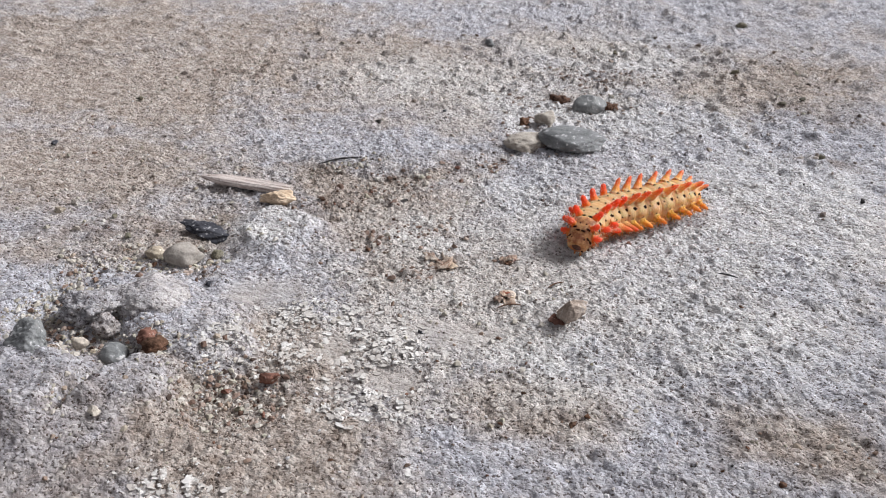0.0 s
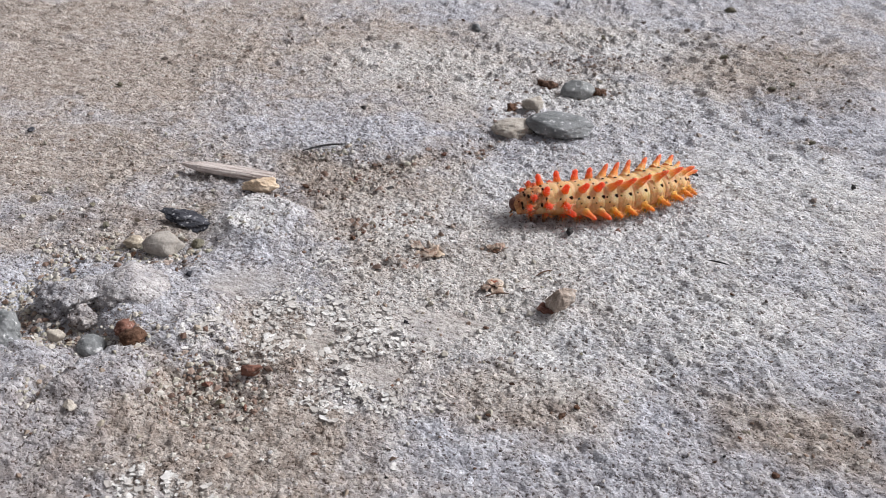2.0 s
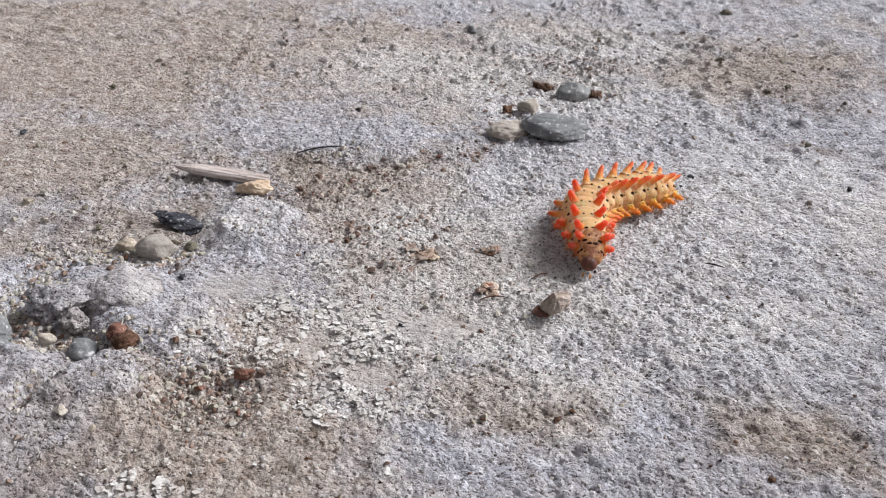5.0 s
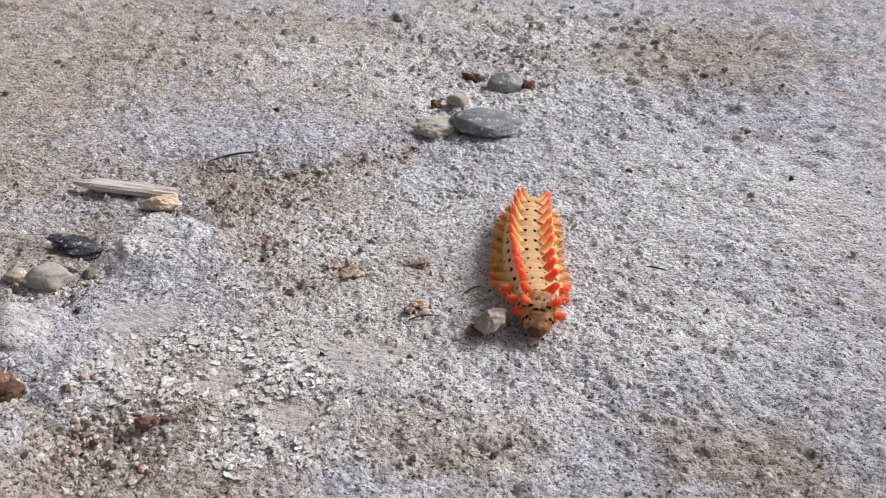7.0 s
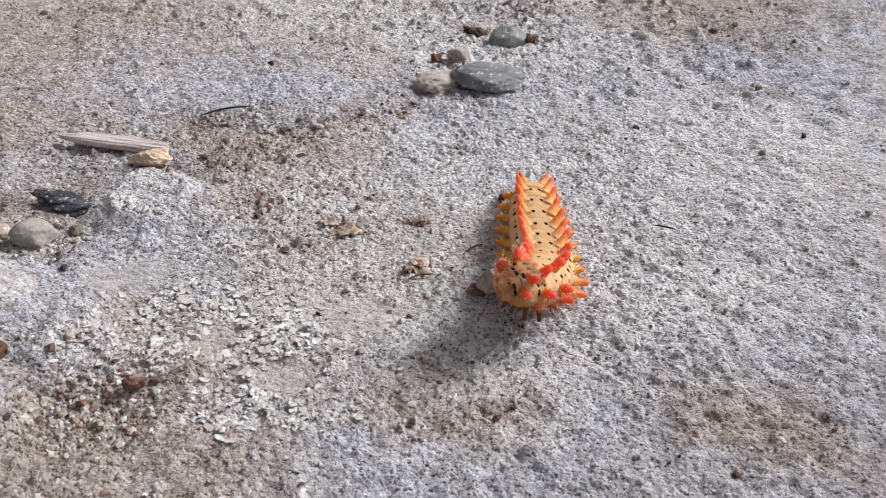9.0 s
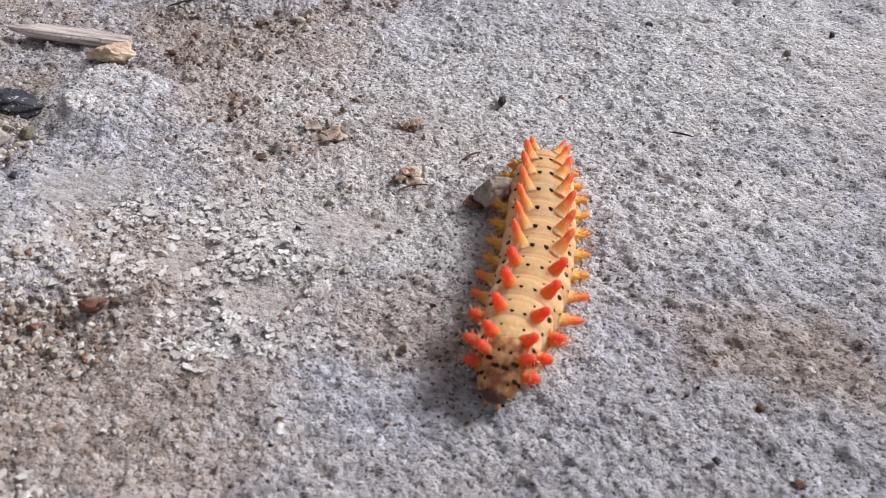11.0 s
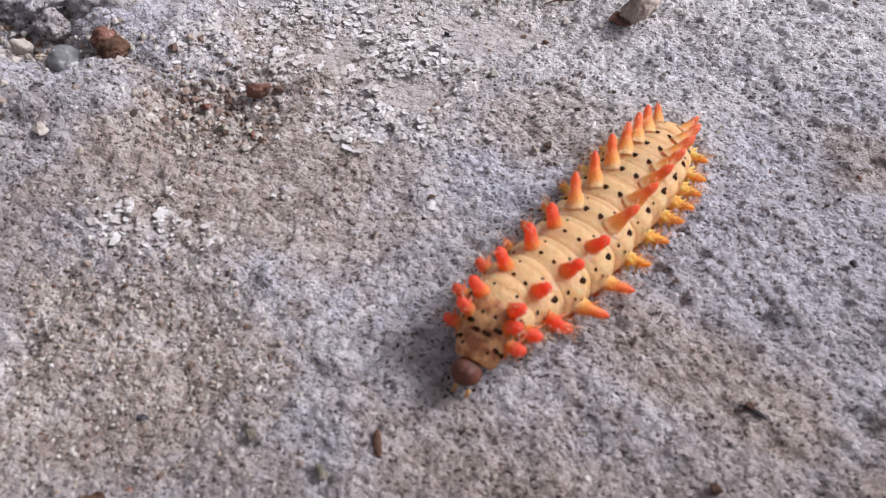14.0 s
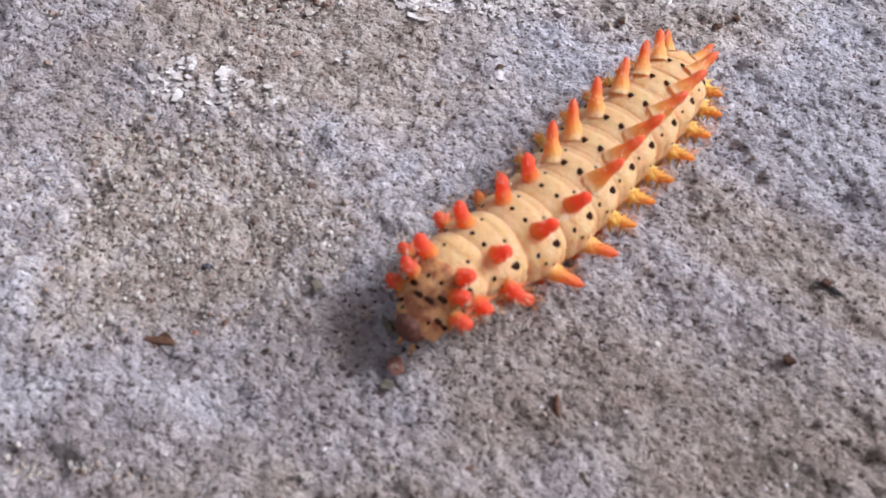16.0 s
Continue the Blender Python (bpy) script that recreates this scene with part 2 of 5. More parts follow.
HAIR, hair_tree, hair_shader = material("pale_bristle", 0.4, 0.4)
hair_tree.links.new(ramp(hair_tree, noise_at(hair_tree, 1500), (0.35, (0.86, 0.55, 0.30)), (0.65, (0.90, 0.78, 0.60))), hair_shader.inputs["Base Color"])

RUSTY_HAIR, rusty_tree, rusty_shader = material("rusty_bristle", 0.5, 0.3)
rusty_tree.links.new(ramp(rusty_tree, noise_at(rusty_tree, 1500), (0.35, (0.45, 0.10, 0.03)), (0.65, (0.80, 0.34, 0.09))), rusty_shader.inputs["Base Color"])


# ---- building helpers ----
def mesh_of(bm, mat, smooth=True):
    me = bpy.data.meshes.new("mesh")
    bm.to_mesh(me)
    bm.free()
    me.materials.append(mat)
    if smooth:
        me.polygons.foreach_set("use_smooth", [True] * len(me.polygons))
    return me


def part(name, me, parent, label="", m=None):
    ob = new(name, me)
    ob.parent = parent
    if m is not None:
        ob.matrix_basis = m
    if label:
        ob["label"] = label
    return ob


def lattice(ix, iy, seed):
    """A steady random number in 0..1 for each whole pair."""
    n = (ix.astype(np.int64) * 374761393 + iy.astype(np.int64) * 668265263 + seed * 1274126177) & 0xFFFFFFFF
    n = ((n ^ (n >> 13)) * 1274126177) & 0xFFFFFFFF
    return ((n ^ (n >> 16)) & 0xFFFFFF) / float(0xFFFFFF)


def value(x, y, seed):
    ix, iy = np.floor(x), np.floor(y)
    fx, fy = x - ix, y - iy
    fx, fy = fx * fx * (3 - 2 * fx), fy * fy * (3 - 2 * fy)
    a, b = lattice(ix, iy, seed), lattice(ix + 1, iy, seed)
    c, d = lattice(ix, iy + 1, seed), lattice(ix + 1, iy + 1, seed)
    return (a + (b - a) * fx) * (1 - fy) + (c + (d - c) * fx) * fy


def fbm(x, y, seed, octaves=4, gain=0.55):
    total, most, size = 0.0, 0.0, 1.0
    for k in range(octaves):
        turn = 0.7 * k + 0.3
        u, v = x * math.cos(turn) - y * math.sin(turn), x * math.sin(turn) + y * math.cos(turn)
        total, most = total + size * value(u * 2.03**k, v * 2.03**k, seed + k), most + size
        size *= gain
    return total / most - 0.5


def cells(x, y, seed):
    """Distance to the nearest of scattered points: rounded grains when turned over."""
    ix, iy = np.floor(x), np.floor(y)
    best = np.full(np.shape(x), 9.0)
    for dx in (-1, 0, 1):
        for dy in (-1, 0, 1):
            px = ix + dx + lattice(ix + dx, iy + dy, seed)
            py = iy + dy + lattice(ix + dx, iy + dy, seed + 7)
            best = np.minimum(best, (px - x) ** 2 + (py - y) ** 2)
    return np.sqrt(best)


def granules(x, y, seed, few=2.0):
    """Domed grains of many heights, 0 to 1, each round a scattered point."""
    ix, iy = np.floor(x), np.floor(y)
    top = np.zeros(np.shape(x))
    for dx in (-1, 0, 1):
        for dy in (-1, 0, 1):
            i, j = ix + dx, iy + dy
            tall, wide = lattice(i, j, seed + 3) ** few, 0.35 + 0.4 * lattice(i, j, seed + 5)
            d = ((i + lattice(i, j, seed) - x) ** 2 + (j + lattice(i, j, seed + 7) - y) ** 2) / wide**2
            top = np.maximum(top, tall * np.sqrt(np.clip(1 - d, 0, 1)))
    return top


def blob(x, y, cx, cy, rx, ry, turn=0.0, rag=0.25, soft=0.35):
    """1 inside a ragged oval patch, 0 outside."""
    x, y = x + 0.5 * min(rx, ry) * fbm(x * 1.1, y * 1.1, 93, 3), y + 0.5 * min(rx, ry) * fbm(x * 1.1, y * 1.1, 94, 3)
    c, s = math.cos(radians(turn)), math.sin(radians(turn))
    u, v = ((x - cx) * c + (y - cy) * s) / rx, (-(x - cx) * s + (y - cy) * c) / ry
    d = np.sqrt(u * u + v * v) + rag * 2 * fbm(x * 1.7, y * 1.7, 91, 4)
    return np.clip((1 + soft / 2 - d) / soft, 0, 1)


# raised lumps of cement over aggregate: x, y, radii, turn, height
LUMPS = [(-3.0, 0.35, 0.85, 0.75, 20, 0.26), (-4.95, -2.45, 0.80, 0.60, 0, 0.08), (-4.35, -2.25, 0.75, 0.75, 0, 0.08), (-3.48, -2.68, 0.85, 0.75, 30, 0.22),
         (-2.95, -3.05, 0.55, 0.50, 0, 0.10), (-3.85, -4.05, 0.68, 0.52, 15, 0.34), (-5.35, -4.35, 0.90, 0.85, 0, 0.36), (-4.55, -4.9, 0.9, 0.6, 20, 0.14),
         (2.9, 4.6, 1.2, 0.9, 0, 0.12), (-1.6, 3.6, 1.3, 0.7, 15, 0.10), (-2.4, -9.1, 1.0, 0.6, 10, 0.07)]
# hollows filled with loose gravel
HOLLOWS = [(-5.9, -2.3, 0.5, 0.8, 0, 0.10), (-4.68, -2.7, 0.14, 0.45, 10, 0.04), (-5.0, -0.85, 1.1, 0.36, 15, 0.10), (-4.5, -3.25, 1.1, 0.32, 8, 0.05), (-2.65, -3.9, 0.75, 0.50, 20, 0.12), (-4.52, -4.25, 0.14, 0.5, -10, 0.20),
           (-2.35, 3.1, 0.7, 0.16, 28, 0.05), (-2.2, -7.2, 1.3, 1.1, 0, 0.06), (-1.75, -6.6, 0.40, 0.22, 40, 0.12), (-2.5, -9.45, 0.6, 0.1, 4, 0.10), (-3.1, -7.1, 0.3, 0.14, 20, 0.08)]
SMOOTH = [(0.35, -2.0, 0.7, 0.38, 10), (-2.8, -1.45, 0.62, 0.42, 10), (-0.33, -3.25, 0.38, 0.28, 0), (-1.35, -2.65, 0.32, 0.24, 20)]
FLAKED = [(-2.35, -2.90, 0.60, 0.42, 15), (-1.75, -1.95, 0.85, 0.42, 20), (-0.75, -2.35, 0.80, 0.55, 0), (-0.5, -3.6, 0.6, 0.35, 0),
          (-2.55, -5.65, 0.5, 0.22, 0), (-0.9, -4.0, 0.3, 0.15, 0), (0.4, -3.8, 0.2, 0.12, 0), (-1.4, -0.85, 0.25, 0.15, 0), (-0.2, 8.3, 1.3, 0.7, 10)]
# tan dust; the patches at y -8.6 and -9.6 also paint in shade
DUSTY = [(0.3, -0.9, 2.1, 1.9, 0), (-1.5, 1.2, 1.8, 1.2, 20), (3.2, -8.6, 2.6, 1.6, 0), (0.5, -9.6, 2.5, 0.8, 0), (-9.5, 9.0, 6.5, 5.5, 0), (-2.6, -4.6, 2.6, 1.5, 0), (-4.5, 0.2, 3.0, 0.9, 20), (-1.6, 2.9, 2.4, 0.8, 25), (-1.4, -2.9, 2.2, 1.1, 0), (7.8, 10.2, 3.5, 2.2, 10),
         (1.6, -3.4, 1.4, 0.8, 0), (-2.0, 9.5, 4.5, 3.0, 0), (2.2, 8.0, 1.8, 0.8, 0), (-7.5, 2.2, 3.5, 2.0, 0), (-2.2, -7.0, 1.5, 1.3, 0), (2.5, 12.0, 2.0, 1.2, 0), (5.4, -3.6, 1.0, 0.6, -20), (3.0, -6.6, 1.2, 0.6, -30)]


# paler patches, and the lens's brighter middle painted onto the ground
LIT_PALE = [(2.2, 7.4, 3.6, 2.0, 0), (-1.0, 8.6, 3.0, 1.8, 0), (3.5, 11.5, 3.0, 2.0, 0), (3.6, 1.4, 3.6, 2.8, 0), (6.5, 3.0, 3.0, 2.5, 0), (0.3, 0.8, 2.0, 1.2, 0), (-3.05, 0.45, 0.8, 0.7, 20), (1.6, -1.4, 3.0, 2.0, 0), (4.8, -1.0, 2.0, 1.6, 0)]
# some grime, but mainly shade towards the camera, put into the colour
GRIMY_SHADE = [(3.0, -8.5, 2.8, 1.7, 0), (0.0, -9.5, 3.5, 0.9, 0), (4.8, -5.6, 1.7, 1.2, 0), (3.3, -5.9, 1.5, 1.1, 0), (4.4, -8.0, 2.2, 1.8, 0), (2.6, -9.2, 2.4, 1.2, 0), (1.0, -8.2, 1.6, 0.9, 0), (6.2, -3.8, 1.6, 1.2, 0), (-4.8, -5.3, 2.2, 1.1, 0), (-1.0, -8.4, 1.2, 0.7, 0), (5.0, -3.7, 1.0, 0.5, -20)]
# dark crumbly soil: x, y, radii, turn
SOIL = [(-1.3, 0.9, 0.5, 0.14, 60), (-2.3, 1.9, 0.5, 0.15, 20), (-0.5, 1.6, 0.4, 0.12, 30), (0.1, 0.9, 0.4, 0.10, -20), (-4.9, -1.3, 1.2, 0.22, 10), (-5.75, -2.9, 0.4, 0.3, 0), (-4.1, -1.15, 0.5, 0.12, 10), (-4.52, -4.25, 0.16, 0.5, -10), (4.0, 9.8, 1.6, 0.5, 30), (5.5, 12.5, 2.0, 0.7, 10), (9.5, 8.0, 2.0, 0.5, 0), (-6.0, 8.0, 1.4, 0.4, 15), (-5.6, 0.0, 1.6, 0.32, 15), (-4.5, -3.25, 0.9, 0.14, 8), (-2.4, -3.9, 0.7, 0.45, 20), (-2.3, 3.1, 0.9, 0.16, 28), (2.2, 8.2, 1.0, 0.5, 0),
        (3.2, 11.5, 1.2, 0.6, 0), (7.9, 11.0, 2.6, 0.9, 10), (7.8, 8.8, 1.3, 0.35, 0), (1.0, 4.9, 0.8, 0.25, 10), (7.9, 5.5, 0.7, 0.25, -10), (-3.2, 1.35, 0.9, 0.22, 10),
        (2.3, -3.6, 0.4, 0.15, 0), (-1.9, -7.3, 0.9, 0.7, 0), (-2.5, -9.5, 0.9, 0.15, 4), (0.2, 0.2, 0.6, 0.3, 20)]


def mask(x, y, patches, rag=0.3, soft=0.5):
    top = np.zeros(np.shape(x))
    for cx, cy, rx, ry, turn, *_ in patches:
        near = (np.abs(x - cx) < 3 * max(rx, ry)) & (np.abs(y - cy) < 3 * max(rx, ry))
        if near.any():
            top[near] = np.maximum(top[near], blob(x[near], y[near], cx, cy, rx, ry, turn, rag, soft))
    return top


def crust_pattern(x, y):
    """1 on the lime crust's islands, 0 in the gaps between them."""
    return step(0.0, 0.06, fbm(x * 8.5, y * 10.0, 71, 4, 0.68)) * step(-0.10, 0.02, fbm(x * 2.2, y * 2.6, 72, 3))


def height(x, y):
    """The ground's relief, in centimetres."""
    x, y = np.asarray(x, float), np.asarray(y, float)
    smooth = mask(x, y, SMOOTH, 0.25, 0.3)
    loose = mask(x, y, HOLLOWS, 0.3, 0.6)
    z = 0.10 * fbm(x * 0.28, y * 0.28, 3, 3)
    rough = 0.10 * fbm(x * 1.6, y * 1.6, 11, 3, 0.5) + 0.03 * fbm(x * 5.5, y * 5.5, 21, 3, 0.6)
    # shallow slanting ribs where the surface was dragged
    u, v = x * 0.83 - y * 0.56, x * 0.56 + y * 0.83
    right = np.clip((x - 1.2) / 2.5, 0, 1)
    rough = rough + (0.4 + right) * 0.10 * fbm(u * 2.4, v * 4.4, 33, 3, 0.55)
    grain = 0.009 * (0.5 - cells(x * 6, y * 6, 41)) + 0.009 * (0.5 - cells(x * 13, y * 13, 43))
    # crevices between crumbs, with the tops left flat
    patchy = step(-0.12, 0.15, fbm(x * 1.1, y * 1.1, 61, 3))
    calm = 0.55 + 0.45 * right
    crumbs = calm * 0.018 * fbm(u * 9, v * 19, 51, 4, 0.7)
    # thin flaking islands with sharp edges
    flaky = step(0.0, 0.05, fbm(x * 6.0, y * 8.0, 141, 4, 0.68)), step(0.02, 0.07, fbm(u * 13, v * 17, 143, 3, 0.68))
    crumbs = crumbs + (0.012 + 0.012 * patchy) * flaky[0] + 0.007 * flaky[1] + (0.02 + 0.03 * right) * (0.2 - np.abs(fbm(u * 4.5, v * 8.5, 151, 4, 0.68)))
    # raised grains of several sizes
    crooked = x + 0.03 * fbm(x * 14, y * 14, 47, 2), y + 0.03 * fbm(x * 14, y * 14, 48, 2)
    fine_sheet, mid_sheet = (1 - step(2.5, 5.0, y)) * (1 - step(4.5, 6.5, np.abs(x + 0.3))), (1 - step(6.0, 11.0, y)) * (1 - step(6.5, 9.0, np.abs(x)))
    crumbs = crumbs + mid_sheet * (0.5 + 0.5 * patchy) * (0.060 * granules(crooked[0] * 4.2, crooked[1] * 4.8, 52, 5.0) + 0.044 * granules(crooked[0] * 8, crooked[1] * 9, 49, 3.0))
    crumbs = crumbs + fine_sheet * 0.026 * granules(crooked[0] * 15, crooked[1] * 17, 50, 1.6)
    fade = np.clip(1.9 - np.maximum(np.abs(x), y) / 9, 0.3, 1) * np.clip(1.0 + (y + 1.8) * 0.06, 0.70, 1.15)
    broken = mask(x, y, FLAKED, 0.35, 0.7)
    crumbs = crumbs + 0.010 * fbm(x * 24, y * 26, 53, 2, 0.7)
    crumbs = crumbs * (1 + 0.1 * broken) + 0.030 * step(0.1, 0.6, broken) * crust_pattern(x, y)
    crumbs = crumbs * (0.35 + 0.65 * mid_sheet)
    # loose clods and dips farther off
    far = step(6.3, 8.5, y)
    near_lumps = step(-3.0, -6.0, y)
    rough = rough + near_lumps * (0.10 * fbm(u * 2.6, v * 4.2, 117, 4, 0.62))
    rough = rough + step(3.5, 8.0, y + 0.25 * np.abs(x - 1.0)) * (0.45 + 0.55 * step(-2.5, 1.0, x)) * (0.10 * granules(x * 2.1, y * 2.4, 54, 4.0) + 0.08 * granules(x * 4.0, y * 4.6, 55, 3.0) + 0.05 * fbm(x * 4.0, y * 5.5, 115, 3, 0.65))
    rough = rough + far * (0.10 * fbm(x * 2.4, y * 3.0, 111, 3, 0.6) + 0.09 * step(0.16, 0.24, fbm(x * 2.2, y * 3.0, 113, 3, 0.6)))
    z = z + rough * (1 - 0.8 * smooth) + fade * (grain * (1 - 0.85 * smooth + 2.5 * loose) + crumbs * (1 - 0.85 * smooth))
    for cx, cy, rx, ry, turn, h in LUMPS:
        near = (np.abs(x - cx) < 3) & (np.abs(y - cy) < 3)
        if near.any():
            z[near] += h * blob(x[near], y[near], cx, cy, rx, ry, turn, 0.30, 0.65)
    for cx, cy, rx, ry, turn, h in HOLLOWS:
        near = (np.abs(x - cx) < 5) & (np.abs(y - cy) < 5)
        if near.any():
            z[near] -= h * blob(x[near], y[near], cx, cy, rx, ry, turn, 0.3, 0.8)
    return z


def step(a, b, v):
    s = np.clip((v - a) / (b - a), 0, 1)
    return s * s * (3 - 2 * s)


def ground_z(x, y):
    return float(height(np.array([x]), np.array([y]))[0])


# ---- the ground: one sheet, fine where the camera passes ----
def graded(spans, far, growth):
    """Lines at each span's own step, then wider and wider out to far."""
    line = []
    for (a, step), (b, _) in zip(spans, spans[1:]):
        line += list(a + (b - a) * np.arange(round((b - a) / step)) / round((b - a) / step))
    for end, way in ((line[0], -1), (line[-1], 1)):
        d, at = spans[-1][1], end
        while abs(at) < far:
            d *= growth
            at += way * d
            line.append(at)
    return np.array(sorted(line))


def ground():
    xs = graded([(-17, 0.1), (-6.3, 0.03), (-3.2, 0.019), (5.0, 0.035), (8.0, 0.1), (17, 0.1)], 150, 1.09)
    ys = graded([(-10.4, 0.03), (-9.4, 0.018), (-2.0, 0.022), (4.0, 0.045), (12.0, 0.09), (24.0, 0.1)], 150, 1.09)
    gx, gy = np.meshgrid(xs, ys)
    x, y = gx.ravel(), gy.ravel()
    z = height(x, y)
    nx, ny = len(xs), len(ys)
    me = bpy.data.meshes.new("ground")
    me.vertices.add(nx * ny)
    me.vertices.foreach_set("co", (np.stack([x, y, z], 1) * CM).ravel())
    i, j = np.meshgrid(np.arange(nx - 1), np.arange(ny - 1))
    k = (j * nx + i).ravel()
    quads = np.stack([k, k + 1, k + nx + 1, k + nx], 1).ravel()
    me.loops.add(len(quads))
    me.loops.foreach_set("vertex_index", quads.astype(np.int32))
    me.polygons.add(len(k))
    me.polygons.foreach_set("loop_start", np.arange(0, len(quads), 4, dtype=np.int32))
    me.polygons.foreach_set("use_smooth", np.ones(len(k), bool))
    me.update(calc_edges=True)
    flaked = 0.5 * step(0.1, 0.6, mask(x, y, FLAKED, 0.35, 0.7)) * crust_pattern(x, y) * (1 - mask(x, y, SMOOTH, 0.25, 0.4))
    dusty = np.clip(mask(x, y, DUSTY, 0.4, 1.0) * 0.75 + 1.3 * np.clip(fbm(x * 0.6 + 1.6 * fbm(x * 0.8, y * 0.8, 76, 3), y * 0.6 + 1.6 * fbm(x * 0.8, y * 0.8, 77, 3), 75, 5, 0.65) + 0.16, 0, 1), 0, 1)
    dusty *= 1 - 0.6 * mask(x, y, LUMPS, 0.25, 0.4)
    soil = mask(x, y, SOIL, 0.45, 1.0) * step(-0.08, 0.12, fbm(x * 3.5, y * 3.5, 83, 4, 0.65)) * (0.7 - 0.35 * step(5.0, 8.0, y))
    soil = np.maximum(soil, (0.25 - 0.15 * step(3.0, 6.0, y)) * step(0.22, 0.30, fbm(x * 6.0, y * 6.5, 87, 4, 0.7)))
    # extra brightness put into the colour, mottled
    lit_pale = mask(x, y, LIT_PALE, 0.4, 1.2) * (0.50 + 0.9 * np.clip(fbm(x * 2.2, y * 2.2, 97, 4, 0.65) + 0.1, 0, 0.6))
    # near shade painted through the soil tone, deeper towards y -8
    soil = np.maximum(soil, mask(x, y, GRIMY_SHADE, 0.5, 1.7) * ((0.28 + 0.36 * step(-5.0, -8.0, y)) + 0.5 * np.clip(fbm(x * 2.4, y * 2.4, 101, 4, 0.65), -0.2, 0.4)))
    wear = np.stack([np.maximum(flaked, lit_pale * (1 - 0.6 * mask(x, y, SMOOTH, 0.35, 0.6))), dusty, 0.65 * mask(x, y, SMOOTH, 0.45, 0.9), soil], 1)
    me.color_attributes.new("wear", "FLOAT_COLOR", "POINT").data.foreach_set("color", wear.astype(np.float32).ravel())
    me.materials.append(CONCRETE)
    return tagged(new("ground", me), "rough worn grey concrete with tan dust and white flakes", "concrete ground", kind="structure")


ground()


# ---- loose stones ----
def rock_mesh(seed, mat, sharp=0.25, rough=0.12, fine=3, smooth=True, crust=0.0):
    """A unit stone: a ball cut by a few flats and roughened."""
    r = random.Random(seed)
    bm = bmesh.new()
    bmesh.ops.create_icosphere(bm, subdivisions=fine, radius=1.0)
    cuts = [(Vector((r.gauss(0, 1), r.gauss(0, 1), r.gauss(0, 1))).normalized(), 1 - r.uniform(0.4, 1.2) * sharp) for _ in range(9)]
    for v in bm.verts:
        d = v.co.normalized()
        far = 1.0
        for n, reach in cuts:
            if (along := d.dot(n)) > 0.05:
                far = min(far, reach / along)
        v.co = d * far * (1 + rough * noise.fractal(d * 1.6 + Vector((seed, 0, 0)), 0.8, 2.1, 6) + 0.3 * rough * noise.fractal(d * 7, 0.7, 2.1, 4)
                        + crust * (0.5 * noise.fractal(d * 3.1 + Vector((0, seed, 0)), 0.7, 2.2, 5) + 0.6 * max(noise.noise(d * 6 + Vector((0, 0, seed))), 0.0) + 0.22 * noise.noise(d * 17)))
    return mesh_of(bm, mat, smooth)


def stone(name, x, y, size, turn, mat, label, seed, category="pebble", sharp=0.25, rough=0.12, sink=0.25, fine=3, lean=0.0, group="", crust=0.0, wear=(0.10, 0.12, 0.0, 0.0)):
    sx, sy, sz = (s / 2 * CM for s in size)
    me = rock_mesh(seed, mat, sharp, rough, fine, fine > 2, crust)
    if mat is CONCRETE:
        tint = np.tile(wear, len(me.vertices)).astype(np.float32)
        me.color_attributes.new("wear", "FLOAT_COLOR", "POINT").data.foreach_set("color", tint)
    me.transform(Matrix.Diagonal((sx, sy, sz, 1)))
    ob = new(name, me)
    z = ground_z(x, y) * CM + sz * (1 - 2 * sink)
    ob.matrix_basis = pose(x * CM, y * CM, z, lean, 0, turn)
    return tagged(ob, label, category, group)


stone("pebble", 2.20, -1.40, (0.60, 0.48, 0.50), 35, QUARTZ, "pale beige angular pebble with brown underside lying loose on concrete", 40, sharp=0.5, rough=0.18, sink=0.06, fine=5, lean=-12, crust=0.14)
stone("stone", -4.38, -0.68, (0.76, 0.48, 0.44), 14, PALE_STONE, "smooth rounded beige-grey stone half sunk in gravel", 8, "stone", 0.3, 0.12, 0.16, 4, 10)
stone("stone", -3.92, -0.46, (0.22, 0.18, 0.16), 40, OLIVE, "small olive-brown stone beside a rounded beige stone", 9, "stone", crust=0.3, fine=4)
stone("stone", -4.98, -0.62, (0.34, 0.30, 0.24), 70, TAN_STONE, "small tan stone beside a rounded beige stone", 10, "stone", crust=0.2, fine=4)
stone("slate_chip", -4.36, 0.16, (1.60, 0.95, 0.34), 8, SLATE, "flat dark slate chip with pale scratches", 14, "slate", 0.75, 0.3, 0.06, 5, 16, crust=0.12)
stone("stone", 2.30, 4.90, (1.55, 1.0, 0.47), -8, GREY_STONE, "flat smooth dark grey stone set in concrete", 16, "stone", 0.22, 0.08, 0.25, 5)
stone("stone", 1.28, 4.95, (1.0, 0.8, 0.40), 20, PALE_STONE, "pale stone set in concrete beside a dark grey one", 18, "stone", 0.3, 0.15, 0.28, 5)
stone("stone", 2.75, 7.35, (0.85, 0.65, 0.55), 10, GREY_STONE, "rounded blue-grey stone set in dirt", 19, "stone", 0.2, 0.08, 0.25, 4)
stone("stone", 2.05, 7.75, (0.55, 0.4, 0.40), 30, BROWN, "brown crumbling stone in dirt", 20, "stone", 0.4, 0.4, 0.4, 4)
stone("stone", 3.25, 7.40, (0.35, 0.40, 0.32), 0, BROWN, "dark brown small stone in dirt", 21, "stone", 0.4, 0.4, 0.4, 4)
stone("stone", 1.72, 6.30, (0.80, 0.60, 0.46), 60, PALE_STONE, "pale pinkish stone set in dirt", 23, "stone", 0.6, 0.2, 0.45, 4, crust=0.15)
